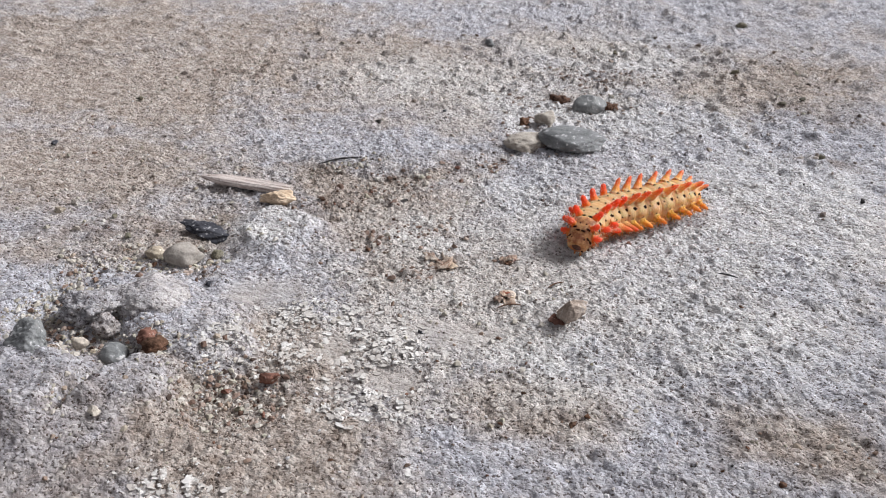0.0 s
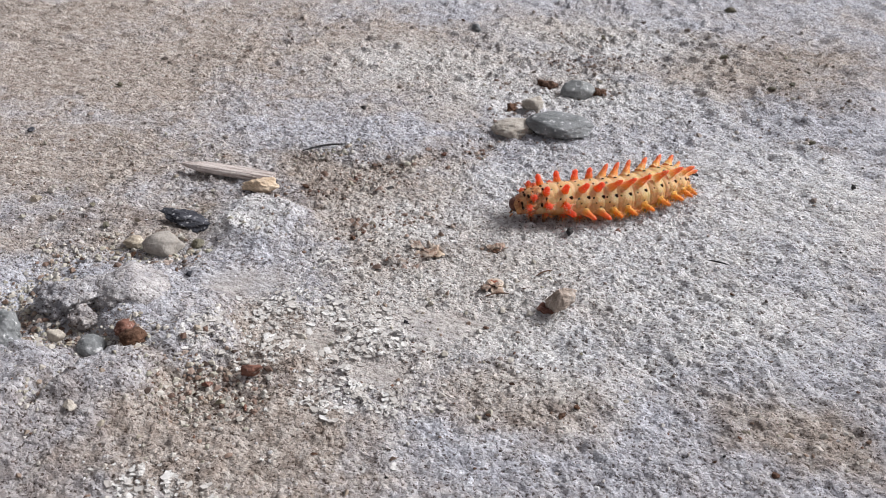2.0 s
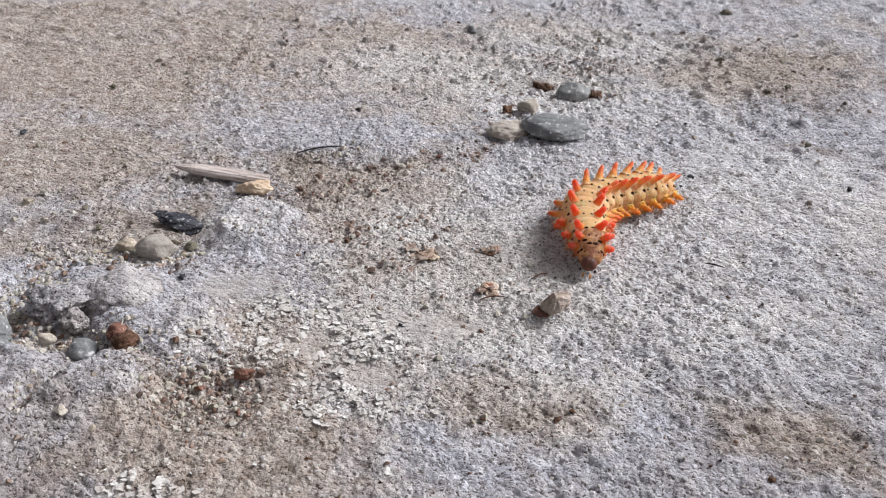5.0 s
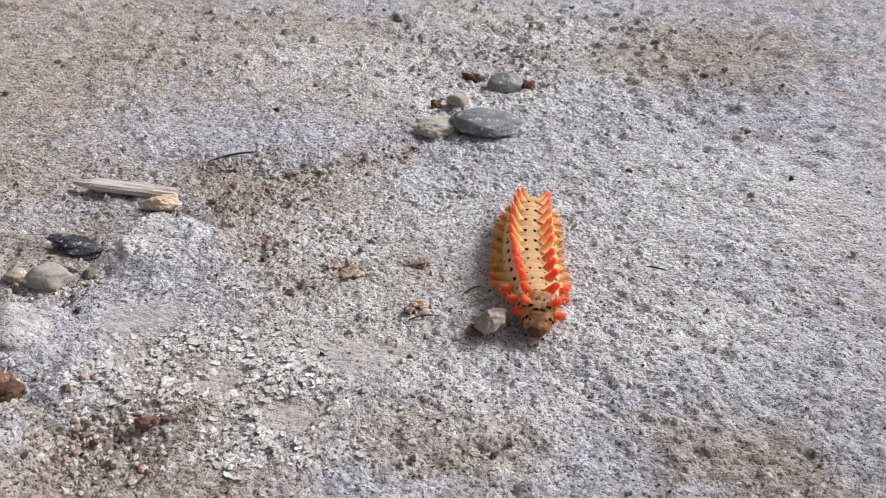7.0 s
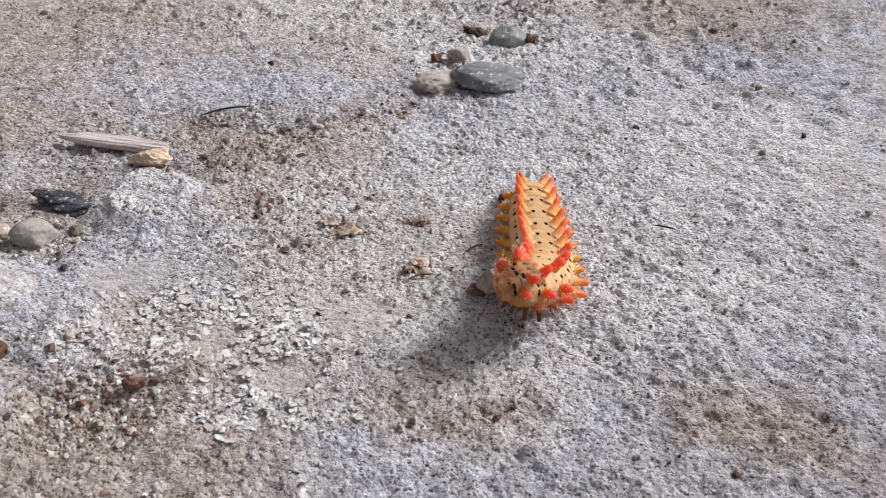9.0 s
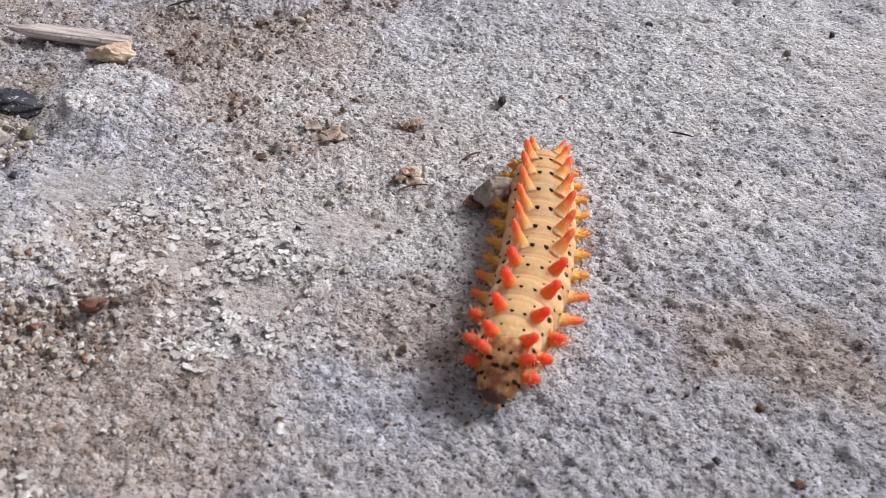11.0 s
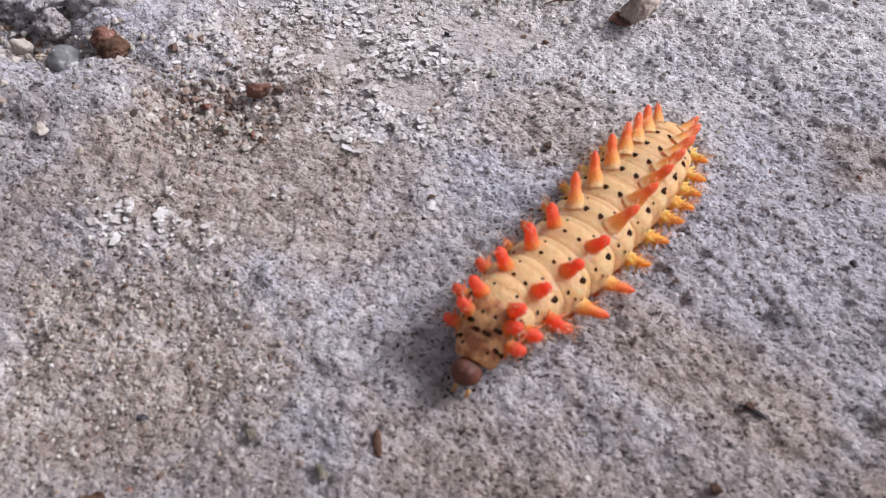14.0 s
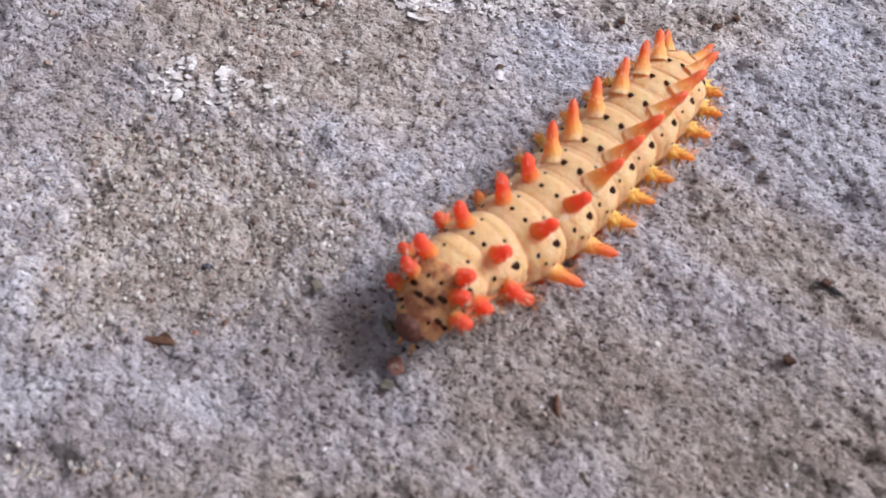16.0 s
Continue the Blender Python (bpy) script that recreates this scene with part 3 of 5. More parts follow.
stone("stone", 1.20, 6.2, (0.30, 0.26, 0.26), 20, BROWN, "dark brown clod beside a pale stone", 24, "stone", 0.4, 0.4, 0.35, 4)
stone("ochre_chip", -3.38, 1.42, (0.66, 0.44, 0.40), 12, OCHRE, "crumbly pale ochre chip beside a wood splinter", 26, "chip", 0.5, 0.2, 0.28, 5, 8, crust=0.22)
stone("crusted_stone", -5.02, -2.50, (1.10, 0.95, 0.54), 10, CONCRETE, "cement-crusted knobbly stone bedded in ground", 27, "stone", 0.3, 0.16, 0.38, 5, crust=0.30, wear=(0.08, 0.30, 0.0, 0.04))
stone("crusted_stone", -4.28, -2.22, (1.05, 1.15, 0.60), 30, CONCRETE, "cement-coated cobble with a bare pinkish face bedded in ground", 28, "stone", 0.2, 0.12, 0.46, 5, crust=0.10, wear=(0.10, 0.36, 0.30, 0.0))
stone("crusted_stone", -5.55, -3.55, (1.0, 0.7, 0.60), -12, GREY_STONE, "blue-grey stone bedded in dirt", 29, "stone", 0.45, 0.2, 0.34, 5, crust=0.08)
stone("crusted_stone", -4.72, -2.92, (0.40, 0.36, 0.34), 20, CONCRETE, "small knobbly crusted stone at the foot of a larger one", 31, "stone", 0.2, 0.2, 0.2, 4, crust=0.3, wear=(0.0, 0.5, 0.0, 0.2))
stone("stone", -4.42, -3.35, (0.42, 0.38, 0.36), 0, GREY_STONE, "rounded blue-grey pebble among dirt", 32, "stone", 0.25, 0.1, 0.2, 4)
stone("stone", -3.80, -3.32, (0.36, 0.28, 0.24), 30, BROWN, "rough dark brown stone among dirt", 33, "stone", 0.3, 0.2, 0.25, 4, crust=0.35)
stone("stone", -4.02, -3.12, (0.30, 0.24, 0.20), 60, RUST, "crumbly rust-brown stone among dirt", 34, "stone", 0.3, 0.2, 0.25, 4, crust=0.35)
stone("stone", -4.98, -3.28, (0.30, 0.24, 0.30), 10, PALE_STONE, "pale angular stone among dirt", 35, "stone", 0.6, 0.1, 0.2, 3)
stone("stone", -2.08, -3.50, (0.40, 0.28, 0.26), -10, RUST, "reddish-brown brick piece in gravel", 36, "stone", 0.5, 0.15, 0.2, 4, crust=0.2)

# x, y, size, material, label
GRAINS = [
    (-7.19, 0.38, 0.30, TAN_STONE, "tan pebble"), (-7.12, 0.72, 0.24, PALE_STONE, "pale pebble"), (-6.14, 0.36, 0.20, OLIVE, "olive-grey pebble"),
    (-4.02, -4.68, 0.24, PALE_STONE, "pale oval pebble"), (-2.60, -3.72, 0.24, RUST, "reddish brick splinter"),
    (-3.70, -1.40, 0.16, SLATE, "dark slate grain"),
    (-1.02, 2.00, 0.16, BLACK, "black grain"), (-0.86, -4.85, 0.15, BROWN, "dark brown grain"), (4.87, -4.35, 0.17, BROWN, "brown grain"),
    (2.52, -2.47, 0.13, OLIVE, "olive-brown grain"), (3.30, 1.18, 0.16, RUST, "reddish-brown grain"), (5.07, 3.75, 0.24, BLACK, "black grain"),
    (4.76, 3.18, 0.15, BLACK, "black grain"), (5.01, -0.55, 0.13, BROWN, "brown grain"), (2.42, -3.56, 0.17, BROWN, "dark brown grain"),
    (4.15, -4.25, 0.12, BROWN, "brown grain"), (4.35, -1.95, 0.08, BLACK, "black grain"), (2.42, 0.92, 0.26, BLACK, "shiny black grain"),
    (3.33, 1.20, 0.11, RUST, "red grain"), (-0.11, -2.02, 0.15, SLATE, "blue-black grain"), (5.04, -5.20, 0.15, BROWN, "brown grain"),
    (4.27, -5.03, 0.11, BLACK, "dark grain"), (4.40, -4.17, 0.08, BLACK, "dark grain"), (1.26, -3.88, 0.10, BROWN, "brown grain"),
    (-0.13, -8.20, 0.22, RUST, "red brick grain"), (-0.28, -7.90, 0.19, OLIVE, "olive-brown grain"), (-0.91, -7.64, 0.14, OLIVE, "olive-grey grain"),
    (-1.88, -7.59, 0.11, SLATE, "dark grain"), (-1.97, -8.34, 0.20, BROWN, "brown clod"), (3.14, -6.77, 0.14, BROWN, "dark brown grain"),
    (2.81, -7.56, 0.15, BROWN, "brown grain"), (0.10, -6.64, 0.06, BLACK, "black grain"), (-0.16, -8.38, 0.20, OLIVE, "dark grain"),
    (-1.75, -8.22, 0.10, RUST, "reddish grain"), (7.14, 4.15, 0.14, BLACK, "black grain"), (7.90, 5.70, 0.30, OLIVE, "olive pebble"),
    (-8.80, 3.10, 0.22, SLATE, "dark pebble"), (-8.00, 5.65, 0.26, OLIVE, "olive pebble"), (-2.19, 5.58, 0.24, BLACK, "dark pebble"),
    (-0.74, 6.42, 0.24, SLATE, "dark pebble"), (8.46, 1.10, 0.24, TAN_STONE, "round tan pebble"), (0.01, 11.70, 0.55, GREY_STONE, "grey stone"),
    (7.85, 15.60, 0.5, OLIVE, "dark brown clod"), (2.57, -5.50, 0.12, TAN_STONE, "tan grain"), (2.20, -3.77, 0.16, BROWN, "brown grain"),
    (-0.57, -9.18, 0.10, PALE_STONE, "pale grain"), (-2.64, -5.60, 0.16, PALE_STONE, "white lime grain"), (-1.97, -5.71, 0.13, PALE_STONE, "pale flat grain"),
    (8.20, 3.70, 0.16, BLACK, "black grain"), (5.50, 0.65, 0.09, BROWN, "brown grain"), (4.28, -4.15, 0.10, BLACK, "dark grain"), (-6.6, -0.2, 0.22, PALE_STONE, "pale pebble"),
    (-5.6, -0.25, 0.22, OLIVE, "olive pebble"), (-5.15, -0.05, 0.20, TAN_STONE, "tan pebble"), (-4.9, -0.9, 0.2, BROWN, "brown pebble"), (-3.55, -3.05, 0.16, TAN_STONE, "tan pebble"),
    (-4.9, -2.75, 0.22, RUST, "reddish pebble"), (-4.75, -3.35, 0.18, TAN_STONE, "tan pebble"), (-5.3, -2.85, 0.16, PALE_STONE, "pale pebble"), (-2.35, -4.05, 0.14, OLIVE, "olive pebble"),
    (-2.75, -4.3, 0.13, TAN_STONE, "tan pebble"), (-1.95, -4.15, 0.14, RUST, "rust pebble"), (-3.1, -3.9, 0.14, PALE_STONE, "pale pebble"), (3.6, 11.6, 0.34, OLIVE, "brown clod"), (6.9, 10.9, 0.3, OLIVE, "brown clod"),
    (-1.20, 0.30, 0.14, RUST, "rust-brown soil crumb"), (-1.05, 0.55, 0.12, BROWN, "dark soil crumb"), (-1.35, 0.12, 0.10, BROWN, "dark soil crumb"), (-2.55, 1.72, 0.20, BROWN, "brown soil crumb"),
    (-2.30, 1.58, 0.12, RUST, "rust-brown soil crumb"), (-0.10, 3.55, 0.20, RUST, "rust-brown soil crumb"), (-1.70, 2.20, 0.14, RUST, "rust-brown soil crumb"), (-0.95, 0.85, 0.12, RUST, "rust-brown soil crumb"),
    (8.6, 11.2, 0.3, OLIVE, "olive clod"), (7.7, 8.8, 0.28, OLIVE, "brown clod"), (8.3, 9.1, 0.28, OLIVE, "olive clod"),
]
for n, (x, y, s, mat, what) in enumerate(GRAINS):
    r = random.Random(n)
    stone("grain" if s < 0.2 else "pebble", x, y, (s * r.uniform(1.0, 1.35), s * r.uniform(0.75, 1.0), s * r.uniform(0.6, 0.85)), r.uniform(0, 180), mat,
          what + " lying on rough grey concrete", 100 + n, "grain" if s < 0.2 else "pebble", 0.7, 0.35, 0.38 if s > 0.38 else 0.22, 2 if s < 0.4 else 3, group="loose grains on the concrete")


# ---- splinters, twigs and bark ----
def strip(length, width, thick, mat, seed, bow=0.0, curl=0.0, taper=0.5, steps=18, blunt=False):
    """A splinter along x, tapered, bowed and split at its ends, in centimetres."""
    r = random.Random(seed)
    bm = bmesh.new()
    rings = []
    for i in range(steps + 1):
        s = i / steps
        e = max(1 - 2 * s, 0) if blunt else abs(2 * s - 1)
        w = width * (1 - taper * e ** 2.5) * (1 + 0.18 * (r.random() - 0.5))
        h = thick * (1 - 0.6 * e ** 3)
        z0 = curl * math.sin(math.pi * s)
        y0 = bow * math.sin(math.pi * s) + 0.03 * width * (r.random() - 0.5)
        ring = []
        for k in range(10):
            a = 2 * math.pi * k / 10
            ring.append(bm.verts.new(((s - 0.5) * length * CM, (y0 + w / 2 * math.cos(a)) * CM, (z0 + h / 2 * math.sin(a) * (1 + 0.25 * (r.random() - 0.5))) * CM)))
        rings.append(ring)
    for a, b in zip(rings, rings[1:]):
        for k in range(10):
            bm.faces.new((a[k], b[k], b[(k + 1) % 10], a[(k + 1) % 10]))
    bm.faces.new(rings[0])
    bm.faces.new(rings[-1][::-1])
    bmesh.ops.recalc_face_normals(bm, faces=bm.faces)
    return mesh_of(bm, mat)


def lay(ob, x, y, lift, turn, lean=0.0, tilt=0.0):
    ob.matrix_basis = pose(x * CM, y * CM, (ground_z(x, y) + lift) * CM, lean, tilt, turn)
    return ob


def split_stick(length, width, thick, mat, seed):
    """A split piece of wood along x: flat faces, ragged ends, one end drawn to a point, fibres standing proud; in centimetres."""
    r = random.Random(seed)
    bm = bmesh.new()
    outline = [(-0.5, -0.35), (-0.5, 0.1), (-0.40, 0.42), (-0.18, 0.5), (-0.02, 0.38), (0.1, 0.5), (0.3, 0.44), (0.5, 0.5), (0.5, -0.3), (0.38, -0.5), (0.1, -0.42), (-0.2, -0.5), (-0.42, -0.46)]
    rows, steps = [], 46
    for i in range(steps + 1):
        s = i / steps
        w = width * (0.16 + 0.84 * min(1.0, s / 0.28) ** 0.8) * (1 if s < 0.9 else 1 - 1.6 * (s - 0.9)) * (1 + 0.06 * (r.random() - 0.5))
        h = thick * (0.3 + 0.7 * min(1.0, s / 0.2)) * (1 + 0.08 * (r.random() - 0.5))
        drift = 0.10 * width * math.sin(2.6 * s) + 0.05 * width * noise.noise(Vector((s * 9, seed, 0)))
        row = []
        for k, (a, b) in enumerate(outline):
            ragged = 0.05 * noise.noise(Vector((k * 3.3, seed, 1))) if i in (0, steps) else 0
            fibre = 0.10 * noise.noise(Vector((s * 2.0, k * 1.7, seed)))
            row.append(bm.verts.new((((s - 0.5) * length + ragged) * CM, (drift + w * a) * CM, h * (b + fibre) * CM)))
        rows.append(row)
    n = len(outline)
    for a, b in zip(rows, rows[1:]):
        for k in range(n):
            bm.faces.new((a[k], b[k], b[(k + 1) % n], a[(k + 1) % n]))
    bm.faces.new(rows[0])
    bm.faces.new(rows[-1][::-1])
    bmesh.ops.recalc_face_normals(bm, faces=bm.faces)
    return mesh_of(bm, mat, False)


def wood():
    """Grey weathered wood with its fibres along x."""
    m, tree, shader = material("weathered_wood", 0.85, 0.2)
    place = tree.nodes.new("ShaderNodeTexCoord")
    along = node(tree, "ShaderNodeMapping", Scale=(0.07, 1.0, 1.0))
    tree.links.new(place.outputs["Object"], along.inputs["Vector"])
    fibre = node(tree, "ShaderNodeTexNoise", Scale=2600.0, Detail=4.0, Roughness=0.65)
    tree.links.new(along.outputs[0], fibre.inputs["Vector"])
    colour = ramp(tree, fibre.outputs["Fac"], (0.32, (0.26, 0.19, 0.16)), (0.48, (0.46, 0.395, 0.36)), (0.66, (0.58, 0.52, 0.48)))
    tree.links.new(colour, shader.inputs["Base Color"])
    relief(tree, shader, fibre.outputs["Fac"], 0.0003)
    return m


tagged(lay(new("wood_splinter", split_stick(1.85, 0.30, 0.15, wood(), 1)), -4.14, 1.84, 0.09, -5, -10, 2), "pale grey weathered wood splinter lying on concrete", "splinter")
tagged(lay(new("twig", strip(0.95, 0.04, 0.04, BLACK, 2, 0.04, 0.03, 0.6)), -2.55, 3.25, 0.03, 30), "thin curved dark twig lying on concrete", "twig")
tagged(lay(new("husk", strip(0.24, 0.075, 0.06, BROWN, 3, 0.01, 0.0, 0.6)), 0.11, -7.58, 0.03, 105), "narrow brown seed husk on concrete", "husk")
tagged(lay(new("husk", strip(0.19, 0.05, 0.05, BROWN, 4, 0.01, 0.0, 0.6)), 1.10, -8.29, 0.03, 100), "tiny dark brown seed husk on concrete", "husk")
tagged(lay(new("splinter", strip(0.24, 0.05, 0.03, BLACK, 5, 0.02, 0.0, 0.6)), 3.16, -6.80, 0.02, -25), "small dark curled sliver on concrete", "splinter")
tagged(lay(new("splinter", strip(0.26, 0.07, 0.05, BROWN, 6, 0.01, 0.0, 0.5)), -1.97, -8.36, 0.04, 5), "brown sliver lying in gravel", "splinter")
tagged(lay(new("twig", strip(0.34, 0.026, 0.026, BROWN, 7, 0.02, 0.01, 0.6)), 1.98, -0.42, 0.03, 38), "hair-thin dark twig on concrete", "twig")
tagged(lay(new("twig", strip(0.34, 0.03, 0.03, BLACK, 8, 0.02, 0.0, 0.6)), 4.95, 0.35, 0.02, -15), "hair-thin dark twig on concrete", "twig")


def flake_mesh(size, mat, seed, curl=0.3, thick=0.05):
    """A ragged curled plate in centimetres."""
    r = random.Random(seed)
    bm = bmesh.new()
    n, rings = 18, 4
    rim = [1 + 0.7 * (r.random() - 0.5) for _ in range(n)]
    layers = []
    for side in (1, -1):
        rows = [[bm.verts.new((0, 0, side * thick / 2 * CM))]]
        for k in range(1, rings + 1):
            row = []
            for i in range(n):
                a, d = 2 * math.pi * i / n, k / rings
                x, y = math.cos(a) * d * rim[i] * size[0] / 2, math.sin(a) * d * rim[i] * size[1] / 2
                z = curl * size[1] * (2 * y / size[1]) ** 2 * 0.5 + 0.07 * noise.noise(Vector((x * 9, y * 9, seed))) + side * thick / 2 * (1 - 0.6 * d**3)
                row.append(bm.verts.new((x * CM, y * CM, z * CM)))
            rows.append(row)
        layers.append(rows)
        for i in range(n):
            j = (i + 1) % n
            bm.faces.new((rows[0][0], rows[1][i], rows[1][j]))
            for k in range(1, rings):
                bm.faces.new((rows[k][i], rows[k + 1][i], rows[k + 1][j], rows[k][j]))
    for i in range(n):
        j = (i + 1) % n
        bm.faces.new((layers[0][-1][i], layers[1][-1][i], layers[1][-1][j], layers[0][-1][j]))
    bmesh.ops.recalc_face_normals(bm, faces=bm.faces)
    return mesh_of(bm, mat)


def bark_bit(x, y, size, turn, label, seed, sliver=0.0, lean=0.0):
    base = lay(new("bark_fragment"), x, y, 0.01, turn)
    r = random.Random(seed)
    for k in range(6):
        w = r.uniform(0.22, 0.42) if k else 0.80
        part("plate", flake_mesh((size[0] * w, size[1] * w), (PALE_BARK, BARK, BARK, BROWN, OCHRE, BARK)[k], seed + k, 0.2, 0.035), base, "",
             pose(r.uniform(-0.32, 0.32) * (k > 0) * size[0] * CM, r.uniform(-0.35, 0.35) * (k > 0) * size[1] * CM, 0.0001 + 0.00012 * (k % 3), r.uniform(-lean, lean), r.uniform(-18, 18), r.uniform(0, 180)))
    if sliver:
        part("sliver", strip(sliver, 0.030, 0.022, BROWN, seed, 0.03, 0.01), base, "thin dark sliver", pose(0.0, -0.0022, 0.0001, 0, 0, 6))
    return tagged(base, label, "bark")


bark_bit(-0.04, -0.06, (0.72, 0.52), 10, "crumbled rust and cream bark fragment with dark sliver", 41, 0.55, 30)
bark_bit(1.15, 0.22, (0.42, 0.30), -25, "small crumbled brown bark fragment on concrete", 44, 0.0, 14)
bark_bit(1.17, -0.98, (0.50, 0.34), 15, "curled tan bark fragment pressed into concrete", 47, 0.40, 10)
# red-brown plate added in place of the pebble's shadow at its lower left
scrap = lay(new("leaf_scrap", flake_mesh((0.36, 0.24), RUST, 61, 0.2, 0.03)), 2.02, -1.44, 0.025, 20, 6, 8)
tagged(scrap, "thin red-brown plate standing in for a pale pebble's shadow", "leaf scrap")


# ---- loose grit, lime flakes and dark specks, past counting ----
def scatter(name, count, mat, label, sizes, seed, where, flat=0.6, sunk=0.25):
    """Many small crystals lying on the ground, in one mesh; where(x, y) is the chance of one staying."""
    r = np.random.RandomState(seed)
    xs, ys = [], []
    while sum(len(a) for a in xs) < count:
        x, y = r.uniform(-9, 10, 20000), -10.3 + 24 * r.uniform(0, 1, 20000) ** 1.6
        keep = r.uniform(0, 1, 20000) < where(x, y)
        xs.append(x[keep])
        ys.append(y[keep])
    x, y = np.concatenate(xs)[:count], np.concatenate(ys)[:count]
    s = sizes[0] * (sizes[1] / sizes[0]) ** (r.uniform(0, 1, count) ** 2.2)
    s = s * np.clip(1 + (y + 3.5) * 0.13, 0.45, 1)  # finer crumbs on the firmer near end
    ball = np.array([(math.cos(a), math.sin(a), 0.0) for a in np.arange(6) * math.pi / 3] + [(0.45, 0.2, 0.9), (-0.35, 0.45, 1.0), (-0.1, -0.5, 0.85), (0, 0, -0.8)])
    faces = [(0, 1, 6), (1, 2, 7), (2, 3, 7), (3, 4, 8), (4, 5, 8), (5, 0, 6), (1, 7, 6), (3, 8, 7), (5, 6, 8), (6, 7, 8),
             (1, 0, 9), (2, 1, 9), (3, 2, 9), (4, 3, 9), (5, 4, 9), (0, 5, 9)]
    pts = ball[None] * (1 + 0.5 * r.uniform(-1, 1, (count, len(ball), 3)) * np.array((1, 1, 0.6)))
    pts = pts * np.stack([s, s * r.uniform(0.55, 1, count), s * r.uniform(0.6, 1.2, count) * flat], 1)[:, None] / 2
    a = r.uniform(0, 2 * math.pi, count)[:, None]
    px, py = pts[..., 0] * np.cos(a) - pts[..., 1] * np.sin(a), pts[..., 0] * np.sin(a) + pts[..., 1] * np.cos(a)
    z = height(x, y)[:, None] + pts[..., 2] + (s * flat * (0.5 - sunk) * 0.6)[:, None]
    co = np.stack([px + x[:, None], py + y[:, None], z], -1) * CM
    tri = np.array(faces)[None] + (np.arange(count) * len(ball))[:, None, None]
    me = bpy.data.meshes.new(name)
    me.from_pydata(co.reshape(-1, 3).tolist(), [], tri.reshape(-1, 3).tolist())
    me.materials.append(mat)
    return tagged(new(name, me), label, "grit", kind="stuff")


def anywhere(x, y):
    return 0.35 + 0 * x


def in_hollows(x, y):
    return np.clip(mask(x, y, HOLLOWS, 0.35, 0.9) + 0.04 * mask(x, y, DUSTY), 0, 1)


def far_back(x, y):
    return step(2.0, 7.0, y) * (0.16 + 0.9 * mask(x, y, SOIL, 0.5, 1.2))


# crevices and trails where reddish soil has gathered
REDDENED = [(-4.5, -3.28, 1.0, 0.20, 8), (-5.5, -2.9, 0.5, 0.3, 0), (-4.70, -2.75, 0.10, 0.45, 10), (-4.6, -1.15, 1.1, 0.22, 10), (-2.4, -3.85, 0.8, 0.45, 20), (-1.25, 0.6, 0.3, 0.55, -25), (-2.2, 1.75, 0.9, 0.3, 20),
            (-1.4, 2.5, 1.1, 0.35, 28), (0.2, 3.7, 0.9, 0.35, 30), (1.3, 5.6, 0.6, 0.7, 0), (2.2, 7.6, 1.1, 0.5, 0), (3.0, 9.8, 1.0, 0.7, 20), (-0.1, 0.9, 0.5, 0.25, -20), (-0.6, -0.5, 0.35, 0.22, 0)]


def reddened(x, y):
    return mask(x, y, REDDENED, 0.5, 1.3) * (0.25 + 0.75 * step(-0.05, 0.15, fbm(x * 3.0, y * 3.0, 83, 4, 0.65)))


def plates(name, count, mat, label, sizes, seed, where):
    """Many thin ragged curled plates lying on the ground, in one mesh; where(x, y) is the chance of one staying."""
    r = np.random.RandomState(seed)
    xs, ys, got = [], [], 0
    while got < count:
        x, y = r.uniform(-4.5, 2.5, 20000), r.uniform(-6.5, 0.5, 20000)
        keep = r.uniform(0, 1, 20000) < where(x, y)
        xs.append(x[keep])
        ys.append(y[keep])
        got += keep.sum()
    x, y = np.concatenate(xs)[:count], np.concatenate(ys)[:count]
    s = sizes[0] * (sizes[1] / sizes[0]) ** (r.uniform(0, 1, count) ** 2.0)
    n = 9
    a = np.arange(n) * 2 * math.pi / n + r.uniform(0, 6.3, (count, 1))
    rim = s[:, None] / 2 * r.uniform(0.6, 1.15, (count, n)) * (1 + 0.35 * np.cos(2 * (a - r.uniform(0, 3, (count, 1)))))
    rx, ry = rim * np.cos(a), rim * np.sin(a)
    tilt, way, curl = r.uniform(0, 0.16, (count, 1)), r.uniform(0, 6.3, (count, 1)), r.uniform(-0.5, 0.3, (count, 1))
    rz = tilt * (rx * np.cos(way) + ry * np.sin(way)) + curl * (rx**2 + ry**2) / s[:, None] + 0.008 * r.uniform(-1, 1, (count, n))
    base = height(x, y)[:, None] + 0.006 + 0.05 * s[:, None]
    thick = (0.014 + 0.05 * s)[:, None]
    upper = np.stack([x[:, None] + rx, y[:, None] + ry, base + rz], -1)
    lower = np.stack([x[:, None] + rx * 0.9, y[:, None] + ry * 0.9, base + rz - thick], -1)
    middle = np.stack([x[:, None], y[:, None], base], -1)
    co = np.concatenate([upper, lower, middle], 1) * CM
    faces = [(2 * n, k, (k + 1) % n) for k in range(n)] + [(k, n + k, n + (k + 1) % n) for k in range(n)] + [(k, n + (k + 1) % n, (k + 1) % n) for k in range(n)]
    tri = np.array(faces)[None] + (np.arange(count) * (2 * n + 1))[:, None, None]
    me = bpy.data.meshes.new(name)
    me.from_pydata(co.reshape(-1, 3).tolist(), [], tri.reshape(-1, 3).tolist())
    me.materials.append(mat)
    return tagged(new(name, me), label, "flakes", kind="stuff")


def flaking(x, y):
    clumps = crust_pattern(x, y)
    return (mask(x, y, FLAKED, 0.5, 1.4) * (0.22 + clumps) + 0.003 * mask(x, y, DUSTY)) * (1 - 0.9 * mask(x, y, SMOOTH, 0.35, 0.6))


